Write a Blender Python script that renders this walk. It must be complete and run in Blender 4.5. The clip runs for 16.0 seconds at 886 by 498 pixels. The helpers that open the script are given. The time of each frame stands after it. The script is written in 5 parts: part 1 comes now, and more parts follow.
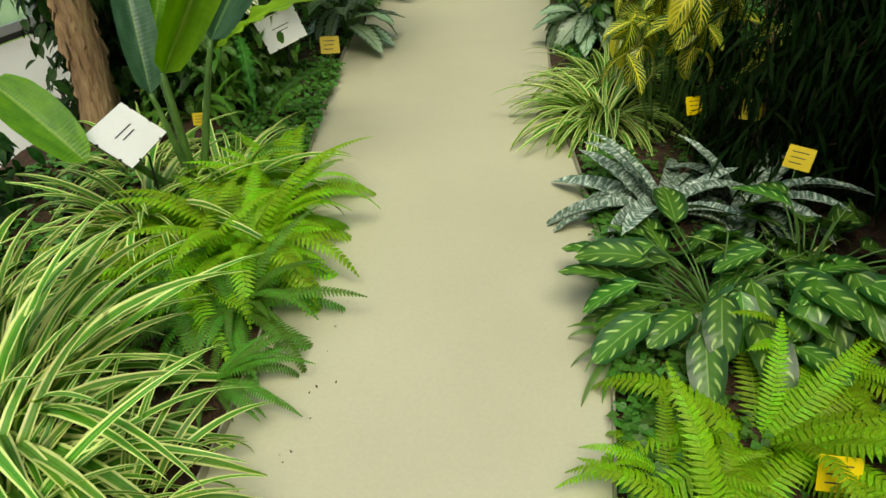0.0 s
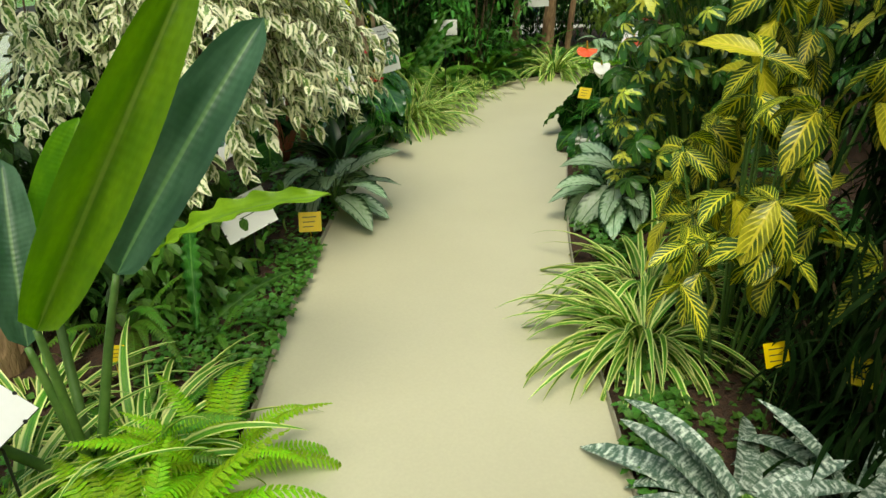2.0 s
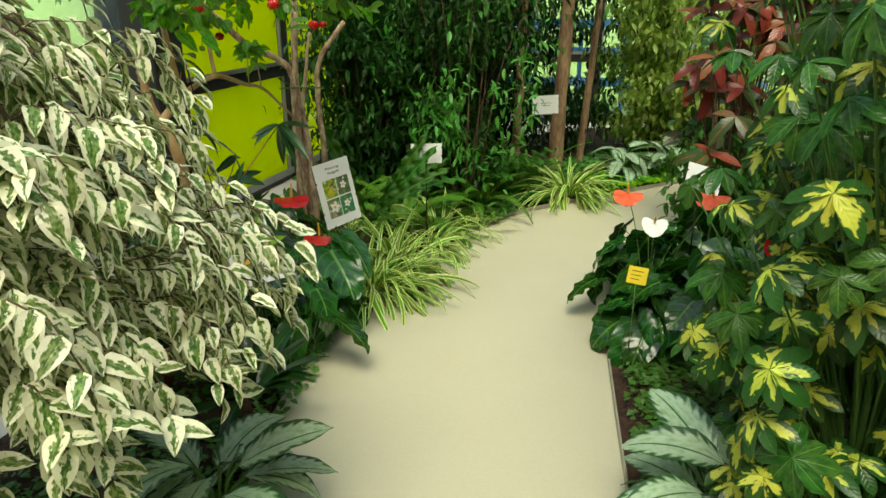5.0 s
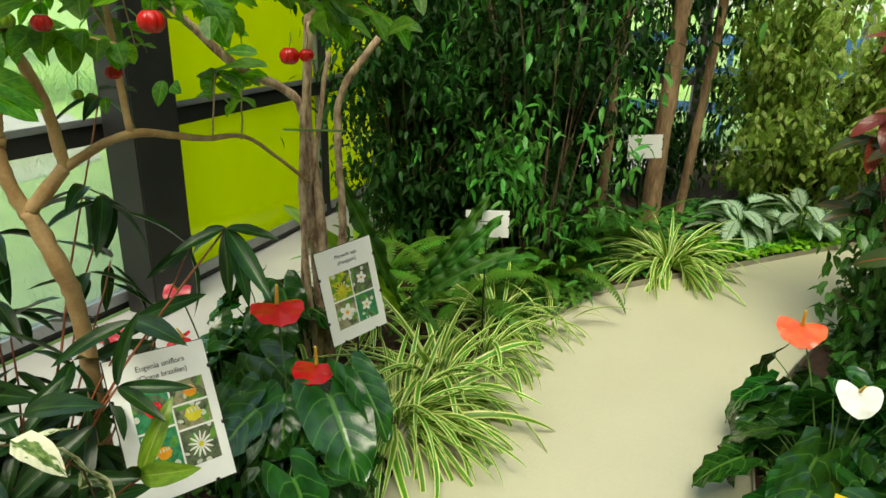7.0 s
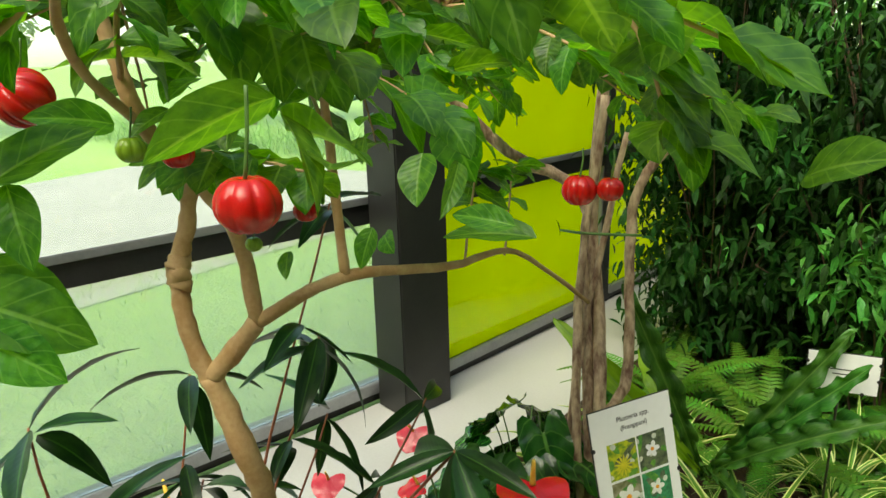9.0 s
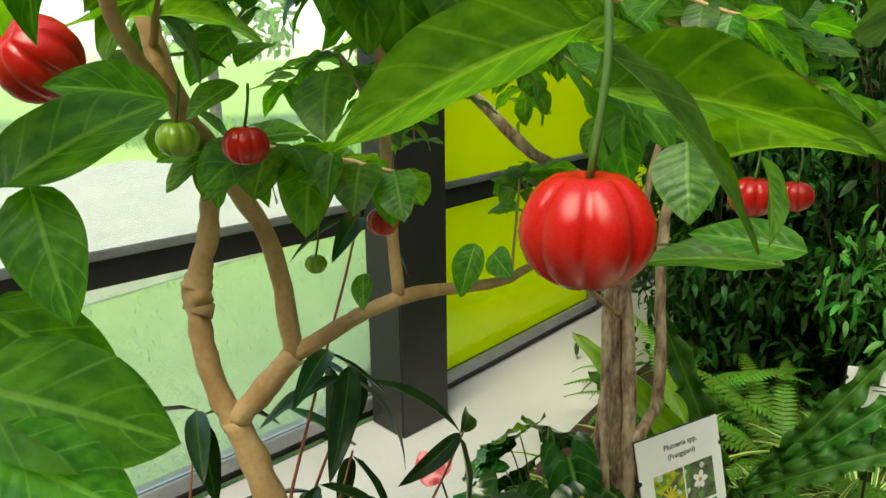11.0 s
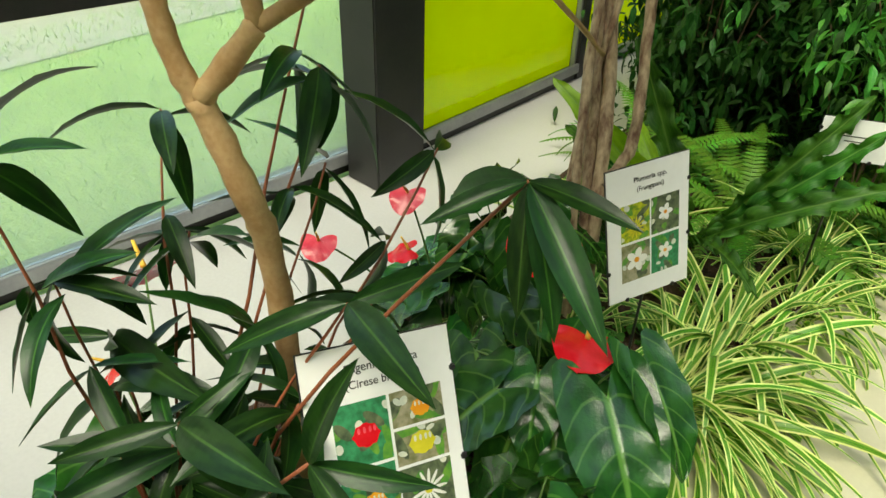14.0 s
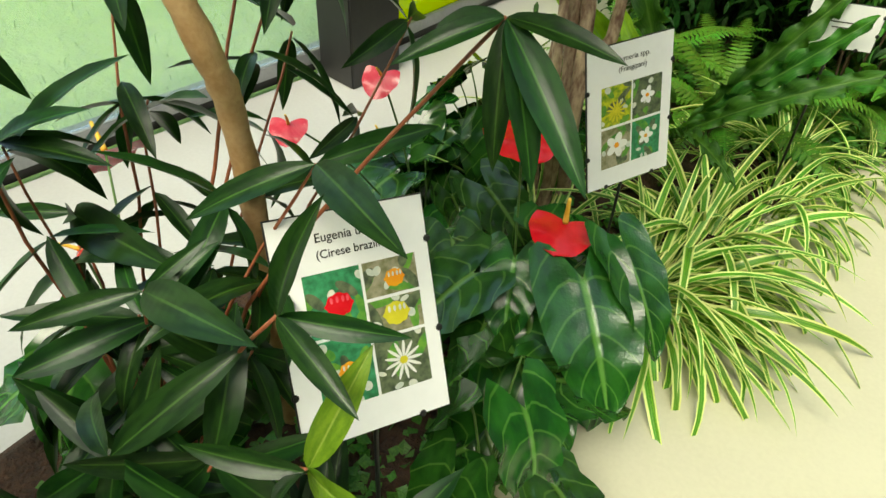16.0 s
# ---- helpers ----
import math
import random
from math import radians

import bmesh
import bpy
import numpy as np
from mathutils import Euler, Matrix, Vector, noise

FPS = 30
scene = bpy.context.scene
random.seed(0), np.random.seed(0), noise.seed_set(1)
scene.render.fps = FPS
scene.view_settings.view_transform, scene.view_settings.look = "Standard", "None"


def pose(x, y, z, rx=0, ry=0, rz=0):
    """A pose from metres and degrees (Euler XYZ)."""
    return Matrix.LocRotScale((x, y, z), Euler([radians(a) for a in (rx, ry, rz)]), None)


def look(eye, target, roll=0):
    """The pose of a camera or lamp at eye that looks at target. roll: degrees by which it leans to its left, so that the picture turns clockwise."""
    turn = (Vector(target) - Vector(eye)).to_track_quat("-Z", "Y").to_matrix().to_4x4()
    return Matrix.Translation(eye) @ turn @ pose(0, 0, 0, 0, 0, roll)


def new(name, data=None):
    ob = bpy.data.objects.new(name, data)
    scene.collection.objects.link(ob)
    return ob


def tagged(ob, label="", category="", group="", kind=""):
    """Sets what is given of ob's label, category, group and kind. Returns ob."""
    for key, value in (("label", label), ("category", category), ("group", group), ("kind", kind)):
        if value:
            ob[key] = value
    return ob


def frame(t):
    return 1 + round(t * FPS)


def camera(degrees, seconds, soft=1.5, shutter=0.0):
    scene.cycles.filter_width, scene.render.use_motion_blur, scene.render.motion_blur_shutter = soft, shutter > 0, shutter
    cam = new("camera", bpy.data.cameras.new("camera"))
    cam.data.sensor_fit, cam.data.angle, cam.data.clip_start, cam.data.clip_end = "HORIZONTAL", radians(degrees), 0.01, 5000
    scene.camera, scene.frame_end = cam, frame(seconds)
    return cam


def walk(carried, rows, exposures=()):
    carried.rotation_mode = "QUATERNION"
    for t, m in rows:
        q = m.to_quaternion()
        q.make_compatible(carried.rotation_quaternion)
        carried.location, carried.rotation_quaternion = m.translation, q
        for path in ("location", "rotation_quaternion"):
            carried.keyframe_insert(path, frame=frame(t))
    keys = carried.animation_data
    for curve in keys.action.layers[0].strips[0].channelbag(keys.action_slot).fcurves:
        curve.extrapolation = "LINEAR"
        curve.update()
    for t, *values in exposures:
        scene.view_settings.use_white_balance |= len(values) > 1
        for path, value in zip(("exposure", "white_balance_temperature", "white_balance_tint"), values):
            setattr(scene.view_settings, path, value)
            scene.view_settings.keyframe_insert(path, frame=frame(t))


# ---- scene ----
cam = camera(66.1, 16.0)
EXPO = ((0, 0.97), (3, 1.27), (6.5, 1.27), (8, 1.52), (11.5, 1.5), (14, 1.58), (16, 1.66))
PATH = [
    (0, (0.692, 0.969, 1.359), (0.468, 2.594, 0.214), -0.2),
    (0.5, (0.722, 1.155, 1.383), (0.416, 2.813, 0.308), 1.1),
    (1, (0.695, 1.357, 1.392), (0.423, 3.062, 0.382), 0.6),
    (1.5, (0.65, 1.576, 1.412), (0.425, 3.316, 0.452), -0.9),
    (2, (0.64, 1.812, 1.43), (0.358, 3.583, 0.545), -0.1),
    (2.5, (0.659, 2.064, 1.431), (0.41, 3.885, 0.641), -0.2),
    (3, (0.605, 2.307, 1.46), (0.492, 4.181, 0.771), -1.7),
    (3.5, (0.589, 2.569, 1.423), (0.424, 4.437, 0.728), -2.6),
    (3.7, (0.584, 2.673, 1.426), (0.339, 4.539, 0.751), -1.9),
    (6, (0.302, 4.168, 1.5), (0.038, 6.005, 0.757), 0.3),
    (6.5, (0.256, 4.445, 1.497), (0.003, 6.277, 0.734), -0.4),
    (7, (0.235, 4.69, 1.489), (-0.203, 6.515, 0.797), 1.5),
    (7.5, (0.173, 4.901, 1.494), (-0.555, 6.657, 0.875), 0.1),
    (8, (0.092, 5.059, 1.521), (-0.836, 6.721, 0.908), -1.8),
    (8.5, (0.025, 5.198, 1.525), (-1.136, 6.728, 0.969), -1.6),
    (10.8, (-0.264, 5.307, 1.495), (-1.359, 6.891, 0.954), -0.9),
    (11, (-0.264, 5.305, 1.494), (-1.341, 6.9, 0.949), -0.7),
    (11.5, (-0.271, 5.303, 1.488), (-1.319, 6.905, 0.909), -0.9),
    (12, (-0.265, 5.309, 1.472), (-1.285, 6.881, 0.773), -0.1),
    (12.5, (-0.261, 5.294, 1.446), (-1.259, 6.823, 0.629), -0.0),
    (13, (-0.264, 5.296, 1.428), (-1.221, 6.793, 0.509), 0.2),
    (13.5, (-0.257, 5.298, 1.391), (-1.191, 6.748, 0.38), 0.6),
    (14, (-0.246, 5.288, 1.364), (-1.125, 6.705, 0.26), 1.7),
    (14.5, (-0.243, 5.282, 1.351), (-1.064, 6.664, 0.161), 2.9),
    (15, (-0.233, 5.275, 1.326), (-1.023, 6.613, 0.066), 2.1),
    (15.5, (-0.23, 5.275, 1.302), (-0.995, 6.591, 0.004), 2.8),
    (16, (-0.231, 5.28, 1.288), (-0.975, 6.611, -0.006), 3.1),
]
walk(cam, [(t, look(eye, target, roll)) for t, eye, target, roll in PATH], [(t, stops, 7300, 8) for t, stops in EXPO])

# ---- light ----
world = bpy.data.worlds.new("sky")
scene.world = world
world.use_nodes = True
wn = world.node_tree.nodes
sky = wn.new("ShaderNodeTexSky")
sky.sky_type = "NISHITA"
sky.sun_disc = False
sky.sun_elevation, sky.sun_rotation = radians(53), radians(177)
wn["Background"].inputs[1].default_value = 0.15
world.node_tree.links.new(sky.outputs[0], wn["Background"].inputs[0])
sun = new("sun", bpy.data.lights.new("sun", "SUN"))
sun.data.energy, sun.data.angle, sun.data.color = 3.7, radians(45), (1.0, 0.96, 0.87)
sun.matrix_world = look((0.2, 0.5, 6.1), (0, 5, 0))


# ---- node shorthand ----
class Sock:
    """A node socket with arithmetic."""
    def __init__(self, tree, out):
        self.tree, self.out = tree, out

    def op(self, kind, other=None, third=None):
        n = self.tree.nodes.new("ShaderNodeMath")
        n.operation = kind
        for i, v in enumerate((self, other, third)):
            if v is None:
                continue
            if isinstance(v, Sock):
                self.tree.links.new(v.out, n.inputs[i])
            else:
                n.inputs[i].default_value = v
        return Sock(self.tree, n.outputs[0])

    def __add__(self, o): return self.op("ADD", o)
    def __sub__(self, o): return self.op("SUBTRACT", o)
    def __mul__(self, o): return self.op("MULTIPLY", o)
    def abs(self): return self.op("ABSOLUTE")
    def sin(self): return self.op("SINE")

    def step(self, lo, hi):
        n = self.tree.nodes.new("ShaderNodeMapRange")
        n.interpolation_type = "SMOOTHSTEP"
        self.tree.links.new(self.out, n.inputs[0])
        n.inputs[1].default_value, n.inputs[2].default_value = lo, hi
        return Sock(self.tree, n.outputs[0])


def blend(tree, f, a, b):
    n = tree.nodes.new("ShaderNodeMix")
    n.data_type = "RGBA"
    for i, v in ((0, f), (6, a), (7, b)):
        if isinstance(v, Sock):
            tree.links.new(v.out, n.inputs[i])
        elif isinstance(v, tuple):
            n.inputs[i].default_value = (*v, 1)
        else:
            n.inputs[i].default_value = v
    return Sock(tree, n.outputs[2])


def noise_at(tree, coord, scale, detail=3, stretch=None):
    n = tree.nodes.new("ShaderNodeTexNoise")
    n.inputs["Scale"].default_value, n.inputs["Detail"].default_value = scale, detail
    src = coord
    if stretch:
        m = tree.nodes.new("ShaderNodeMapping")
        m.inputs["Scale"].default_value = stretch
        tree.links.new(coord, m.inputs[0])
        src = m.outputs[0]
    tree.links.new(src, n.inputs["Vector"])
    return Sock(tree, n.outputs["Fac"])


def fresh(name):
    m = bpy.data.materials.new(name)
    m.use_nodes = True
    t = m.node_tree
    return m, t, t.nodes["Principled BSDF"], t.nodes.new("ShaderNodeTexCoord")


def bumped(tree, bsdf, height, strength=0.4, distance=0.002):
    b = tree.nodes.new("ShaderNodeBump")
    b.inputs["Strength"].default_value, b.inputs["Distance"].default_value = strength, distance
    tree.links.new(height.out, b.inputs["Height"])
    tree.links.new(b.outputs[0], bsdf.inputs["Normal"])
    return b


def surface(name, a, b, scale=8, rough=0.6, metal=0.0, bump=0.3, fine=60, stretch=None, distance=0.002):
    """A plain material of two near colours, mottled at two scales."""
    m, t, p, c = fresh(name)
    big = noise_at(t, c.outputs["Object"], scale, 4, stretch)
    small = noise_at(t, c.outputs["Object"], fine, 5, stretch)
    f = (big * 0.65 + small * 0.35).step(0.3, 0.7)
    t.links.new(blend(t, f, a, b).out, p.inputs["Base Color"])
    p.inputs["Metallic"].default_value = metal
    t.links.new((small * 0.2 + (rough - 0.1)).out, p.inputs["Roughness"])
    if bump:
        bumped(t, p, big * 0.4 + small, bump, distance)
    return m


def leafy(name, paint, rough=0.36, trans=0.28, veins=12.0, slant=3.0, glow=(1.15, 1.25, 0.6), bump=0.35, spread=0.5, sheen=0.45):
    """A leaf's material. paint(tree, u, v, across, uv, rnd) gives its colour; u runs across and v along the blade."""
    m, t, p, c = fresh(name)
    uv = c.outputs["UV"]
    s = t.nodes.new("ShaderNodeSeparateXYZ")
    t.links.new(uv, s.inputs[0])
    u, v = Sock(t, s.outputs[0]), Sock(t, s.outputs[1])
    across = (u - 0.5).abs() * 2.0
    info, geo = t.nodes.new("ShaderNodeObjectInfo"), t.nodes.new("ShaderNodeNewGeometry")
    rnd = Sock(t, info.outputs["Random"])
    isl = Sock(t, geo.outputs["Random Per Island"])
    shift, moved = t.nodes.new("ShaderNodeCombineXYZ"), t.nodes.new("ShaderNodeVectorMath")
    t.links.new((isl * 17.0 + rnd * 5.0).out, shift.inputs[0])
    t.links.new((isl * 31.0 + rnd * 9.0).out, shift.inputs[1])
    t.links.new(uv, moved.inputs[0])
    t.links.new(shift.outputs[0], moved.inputs[1])
    colour = paint(t, u, v, across, moved.outputs[0], (rnd + isl).op("FRACT"))
    grain = noise_at(t, c.outputs["Object"], 45, 4)
    hsv = t.nodes.new("ShaderNodeHueSaturation")
    t.links.new(colour.out, hsv.inputs["Color"])
    t.links.new((rnd * spread + isl * spread * 0.7 + grain * 0.3 + (0.85 - spread * 0.85)).out, hsv.inputs["Value"])
    t.links.new((isl * 0.03 + rnd * 0.03 + 0.47).out, hsv.inputs["Hue"])
    t.links.new(hsv.outputs[0], p.inputs["Base Color"])
    p.inputs["Roughness"].default_value = rough
    p.inputs["Specular IOR Level"].default_value = sheen
    ribs = ((v * veins - across * slant * 0.5) * 6.283).sin() * (across * -0.6 + 1.0) * 0.35 + across.step(0.0, 0.12) * 0.8 + grain * 0.4
    b = bumped(t, p, ribs, bump, 0.0025)
    tr = t.nodes.new("ShaderNodeBsdfTranslucent")
    mul = t.nodes.new("ShaderNodeMix")
    mul.data_type, mul.blend_type = "RGBA", "MULTIPLY"
    mul.inputs[0].default_value = 1
    t.links.new(hsv.outputs[0], mul.inputs[6])
    mul.inputs[7].default_value = (*glow, 1)
    t.links.new(mul.outputs[2], tr.inputs["Color"])
    t.links.new(b.outputs[0], tr.inputs["Normal"])
    mix = t.nodes.new("ShaderNodeMixShader")
    mix.inputs[0].default_value = trans
    t.links.new(p.outputs[0], mix.inputs[1])
    t.links.new(tr.outputs[0], mix.inputs[2])
    t.links.new(mix.outputs[0], t.nodes["Material Output"].inputs[0])
    return m


def plain_paint(a, b, rib=None, veins=0):
    def paint(t, u, v, across, uv, rnd):
        c = blend(t, noise_at(t, uv, 4, 3).step(0.35, 0.65), a, b)
        if veins:
            c = blend(t, ((v * float(veins) - across * veins * 0.3) * 6.283).sin().step(0.9, 1.0) * 0.5, c, rib)
        return blend(t, (across * -1.0 + 1.0).step(0.9, 0.97), c, rib) if rib else c
    return paint


def ribbon_paint(t, u, v, across, uv, rnd):
    streak = noise_at(t, uv, 1.0, 2, (26, 0.7, 1)).step(0.45, 0.6)
    mid = blend(t, streak, (0.05, 0.2, 0.012), (0.18, 0.38, 0.03))
    edge = (across + noise_at(t, uv, 3, 2) * 0.2).step(0.6, 0.8)
    return blend(t, edge, mid, (0.7, 0.75, 0.27))


def margin_paint(t, u, v, across, uv, rnd):
    wob = noise_at(t, uv, 5.5, 6) * 1.5 + rnd * 0.3
    f = (across * 0.8 + wob).step(1.16, 1.28)
    inner = blend(t, noise_at(t, uv, 6, 3).step(0.4, 0.62), (0.06, 0.16, 0.025), (0.24, 0.38, 0.1))
    return blend(t, f, inner, (0.95, 0.96, 0.7))


def silver_paint(t, u, v, across, uv, rnd):
    lobes = ((v * 9.0 - across * 2.2) * 6.283).sin() * 0.12
    f = (across + lobes + noise_at(t, uv, 6, 4) * 0.5).step(0.85, 1.15)
    inner = blend(t, noise_at(t, uv, 9, 4).step(0.4, 0.7), (0.4, 0.52, 0.38), (0.24, 0.4, 0.22))
    c = blend(t, f, inner, (0.025, 0.085, 0.025))
    return blend(t, (across * -1.0 + 1.0).step(0.93, 0.98), c, (0.04, 0.12, 0.03))


def zebra_paint(t, u, v, across, uv, rnd):
    bars = ((v * 8.5 - across * 2.6) * 6.283).sin() + noise_at(t, uv, 7, 2) * 0.3
    f = (bars + across * -0.4).step(0.5, 0.8)
    core = blend(t, (rnd + noise_at(t, uv, 2, 2) * 0.5).step(1.0, 1.25), (0.05, 0.11, 0.012), (0.62, 0.58, 0.03))
    c = blend(t, f, core, (0.8, 0.74, 0.07))
    return blend(t, (across * -1.0 + 1.0).step(0.86, 0.94), c, (0.78, 0.68, 0.06))


def peacock_paint(t, u, v, across, uv, rnd):
    rough = noise_at(t, uv, 11, 3) * 0.5
    arcs = ((v * 5.0 - across * across * 1.6) * 6.283).sin() + rough
    ring = ((across - 0.52).abs() * -3.2 + 1.0) + rough * 0.6
    f = arcs.step(0.75, 1.15) * ring.step(0.3, 0.75)
    base = blend(t, across.step(0.35, 0.8), (0.07, 0.2, 0.02), (0.02, 0.085, 0.014))
    c = blend(t, f, base, (0.38, 0.56, 0.16))
    return blend(t, (across * -1.0 + 1.0).step(0.94, 0.98), c, (0.2, 0.36, 0.07))


def frosted_paint(t, u, v, across, uv, rnd):
    band = noise_at(t, uv, 1.0, 4, (2.2, 34, 1))
    f = (band + noise_at(t, uv, 26, 3) * 0.35).step(0.6, 0.85)
    return blend(t, f, (0.07, 0.14, 0.09), (0.6, 0.68, 0.6))


def splash_paint(t, u, v, across, uv, rnd):
    f = ((v * -0.7 + 0.7) + noise_at(t, uv, 3, 3) * 1.1 + rnd * 0.45 - across * 0.45).step(0.95, 1.05)
    return blend(t, f, (0.03, 0.11, 0.02), (0.66, 0.7, 0.1))


def fire_paint(t, u, v, across, uv, rnd):
    bars = ((v * 8.0 - across * 2.4) * 6.283).sin().step(0.1, 0.6)
    dark = blend(t, (rnd + noise_at(t, uv, 3, 2) * 0.5).step(0.5, 1.0), (0.045, 0.075, 0.02), (0.26, 0.045, 0.03))
    warm = blend(t, rnd.step(0.6, 0.95), (0.24, 0.05, 0.03), (0.5, 0.2, 0.05))
    c = blend(t, bars * rnd.step(0.5, 1.0), dark, warm)
    return blend(t, (across * -1.0 + 1.0).step(0.9, 0.97), c, (0.3, 0.06, 0.035))


LEAF = {
    "ribbon": leafy("striped_ribbon_leaf", ribbon_paint, 0.42, 0.2, 2, 0.2),
    "fern": leafy("fern_leaf", plain_paint((0.19, 0.46, 0.012), (0.38, 0.64, 0.02)), 0.5, 0.42, 1),
    "fern_dark": leafy("dark_fern_leaf", plain_paint((0.07, 0.22, 0.02), (0.13, 0.33, 0.025)), 0.5, 0.3, 1),
    "paddle": leafy("paddle_leaf", plain_paint((0.09, 0.25, 0.01), (0.15, 0.34, 0.012), (0.25, 0.42, 0.06)), 0.4, 0.45, 34, 2, (1.3, 1.5, 0.35), 0.45),
    # darker blue-green on both faces of the blade
    "paddle_blue": leafy("dark_bluish_paddle_leaf", plain_paint((0.03, 0.1, 0.05), (0.06, 0.15, 0.085), (0.12, 0.25, 0.1)), 0.45, 0.2, 34, 2),
    "wavy": leafy("wavy_leaf", plain_paint((0.2, 0.42, 0.015), (0.3, 0.55, 0.03), (0.22, 0.42, 0.06)), 0.38, 0.35, 16, 1.0),
    "wavy_dark": leafy("dark_wavy_leaf", plain_paint((0.022, 0.1, 0.012), (0.05, 0.17, 0.018), (0.1, 0.22, 0.04), 14), 0.48, 0.28, 14, 4.0, sheen=0.25),
    "margin": leafy("cream_margined_leaf", margin_paint, 0.36, 0.16, 8, 3.0, (1.2, 1.2, 0.8), 0.35, 0.3),
    "silver": leafy("silver_green_leaf", silver_paint, 0.38, 0.18, 9),
    "zebra": leafy("yellow_veined_leaf", zebra_paint, 0.36, 0.25, 11, 2.6, spread=0.22),
    "peacock": leafy("peacock_leaf", peacock_paint, 0.36, 0.18, 8),
    "frosted": leafy("frosted_leaf", frosted_paint, 0.55, 0.08, 1),
    "splash": leafy("yellow_splashed_leaf", splash_paint, 0.3, 0.2, 8, spread=0.3),
    "fire": leafy("red_leaf", fire_paint, 0.32, 0.18, 8),
    "gloss": leafy("glossy_heart_leaf", plain_paint((0.008, 0.05, 0.007), (0.02, 0.095, 0.011), (0.09, 0.22, 0.035), 6), 0.2, 0.1, 6, 3.6, bump=0.7, sheen=0.6),
    "cherry": leafy("cherry_tree_leaf", plain_paint((0.035, 0.125, 0.016), (0.075, 0.2, 0.022), (0.13, 0.27, 0.06), 5), 0.36, 0.5, 9, 3, (2.7, 2.6, 0.35), 0.2),
    "lance": leafy("lance_leaf", plain_paint((0.006, 0.03, 0.006), (0.015, 0.056, 0.009), (0.045, 0.12, 0.02)), 0.34, 0.14, 14, 3, bump=0.05, sheen=0.35),
    "young": leafy("young_leaf", plain_paint((0.12, 0.27, 0.02), (0.2, 0.38, 0.03), (0.3, 0.45, 0.08)), 0.32, 0.3, 14, 3, bump=0.15),
    "umbrella": leafy("dark_umbrella_leaf", plain_paint((0.028, 0.115, 0.018), (0.06, 0.18, 0.028), (0.13, 0.27, 0.05)), 0.26, 0.15, 8, spread=0.3),
    # shade within dense foliage is put into this leaf colour
    "shade": leafy("shaded_tree_leaf", plain_paint((0.009, 0.038, 0.006), (0.022, 0.075, 0.01)), 0.5, 0.2, 6, sheen=0.22),
    # near-black: shade from overhead foliage is put into the needle colour
    "needle": leafy("shade_darkened_needle", plain_paint((0.004, 0.016, 0.003), (0.009, 0.03, 0.005)), 0.7, 0.08, 2, sheen=0.06),
    "bush": leafy("light_bush_leaf", plain_paint((0.16, 0.28, 0.04), (0.4, 0.5, 0.12)), 0.42, 0.35, 6),
    "ivy": leafy("ivy_leaf", plain_paint((0.05, 0.18, 0.025), (0.09, 0.26, 0.035)), 0.4, 0.2, 5),
    "grass": leafy("grass_blade", plain_paint((0.12, 0.25, 0.03), (0.22, 0.36, 0.06)), 0.6, 0.3, 1),
}


# ---- mesh shorthand ----
def mesh_of(name, verts, faces, material, uvs=None, smooth=True):
    me = bpy.data.meshes.new(name)
    me.from_pydata([tuple(v) for v in verts], [], faces)
    me.materials.append(material)
    if uvs is not None:
        idx = np.empty(len(me.loops), dtype=np.int32)
        me.loops.foreach_get("vertex_index", idx)
        me.uv_layers.new(name="UVMap").data.foreach_set("uv", np.asarray(uvs, dtype=np.float32)[idx].ravel())
    me.polygons.foreach_set("use_smooth", [smooth] * len(me.polygons))
    return me


def oval(a, b):
    top = (a / (a + b)) ** a * (b / (a + b)) ** b
    return lambda v: max(v, 0) ** a * max(1 - v, 0) ** b / top


def strap(v):
    return min(1, 0.45 + v * 3) * (1 - v ** 2.2) ** 0.8


def blade(length, width, form, droop=0.6, fold=0.25, nl=7, nw=2, wave=0.0, waves=9, twist=0.0, lobe=0.0):
    """One leaf blade from the origin along +y, face up: vertices, faces and uv."""
    verts, uvs, faces = [], [], []
    y = z = 0.0
    for i in range(nl + 1):
        v = i / nl
        ang = -droop * v
        if i:
            y, z = y + length / nl * math.cos(ang), z + length / nl * math.sin(ang)
        w = width / 2 * form(v)
        for j in range(-nw, nw + 1):
            s = j / nw
            back = lobe * length * math.sin(min(abs(s) * 2.2, 2.7)) * (1 - v) ** 3
            up = fold * abs(s) * w + wave * abs(s) ** 2 * math.sin(v * waves * 6.283 + (1.7 if s > 0 else 0)) + twist * s * w * v
            verts.append((s * w * (1 - 0.15 * fold), y - back, z + up - back * 0.25))
            uvs.append((0.5 + s / 2, v))
    k = 2 * nw + 1
    for i in range(nl):
        for j in range(k - 1):
            a = i * k + j
            faces.append((a, a + 1, a + k + 1, a + k))
    return verts, faces, uvs


def leaf_mesh(name, material, length, width, form, droop=0.6, *args, **kw):
    v, f, u = blade(length, width, form, droop, *args, **kw)
    me = mesh_of(name, v, f, material, u)
    me["droop"] = droop
    return me


def joined(name, material, pieces):
    """One mesh from (blade, matrix) pairs."""
    vs, fs, us, n = [], [], [], 0
    for (v, f, u), m in pieces:
        a = np.asarray(v) @ np.asarray(m.to_3x3()).T + np.asarray(m.translation)
        vs.append(a)
        fs += [tuple(i + n for i in q) for q in f]
        us += u
        n += len(v)
    return mesh_of(name, np.concatenate(vs), fs, material, us)


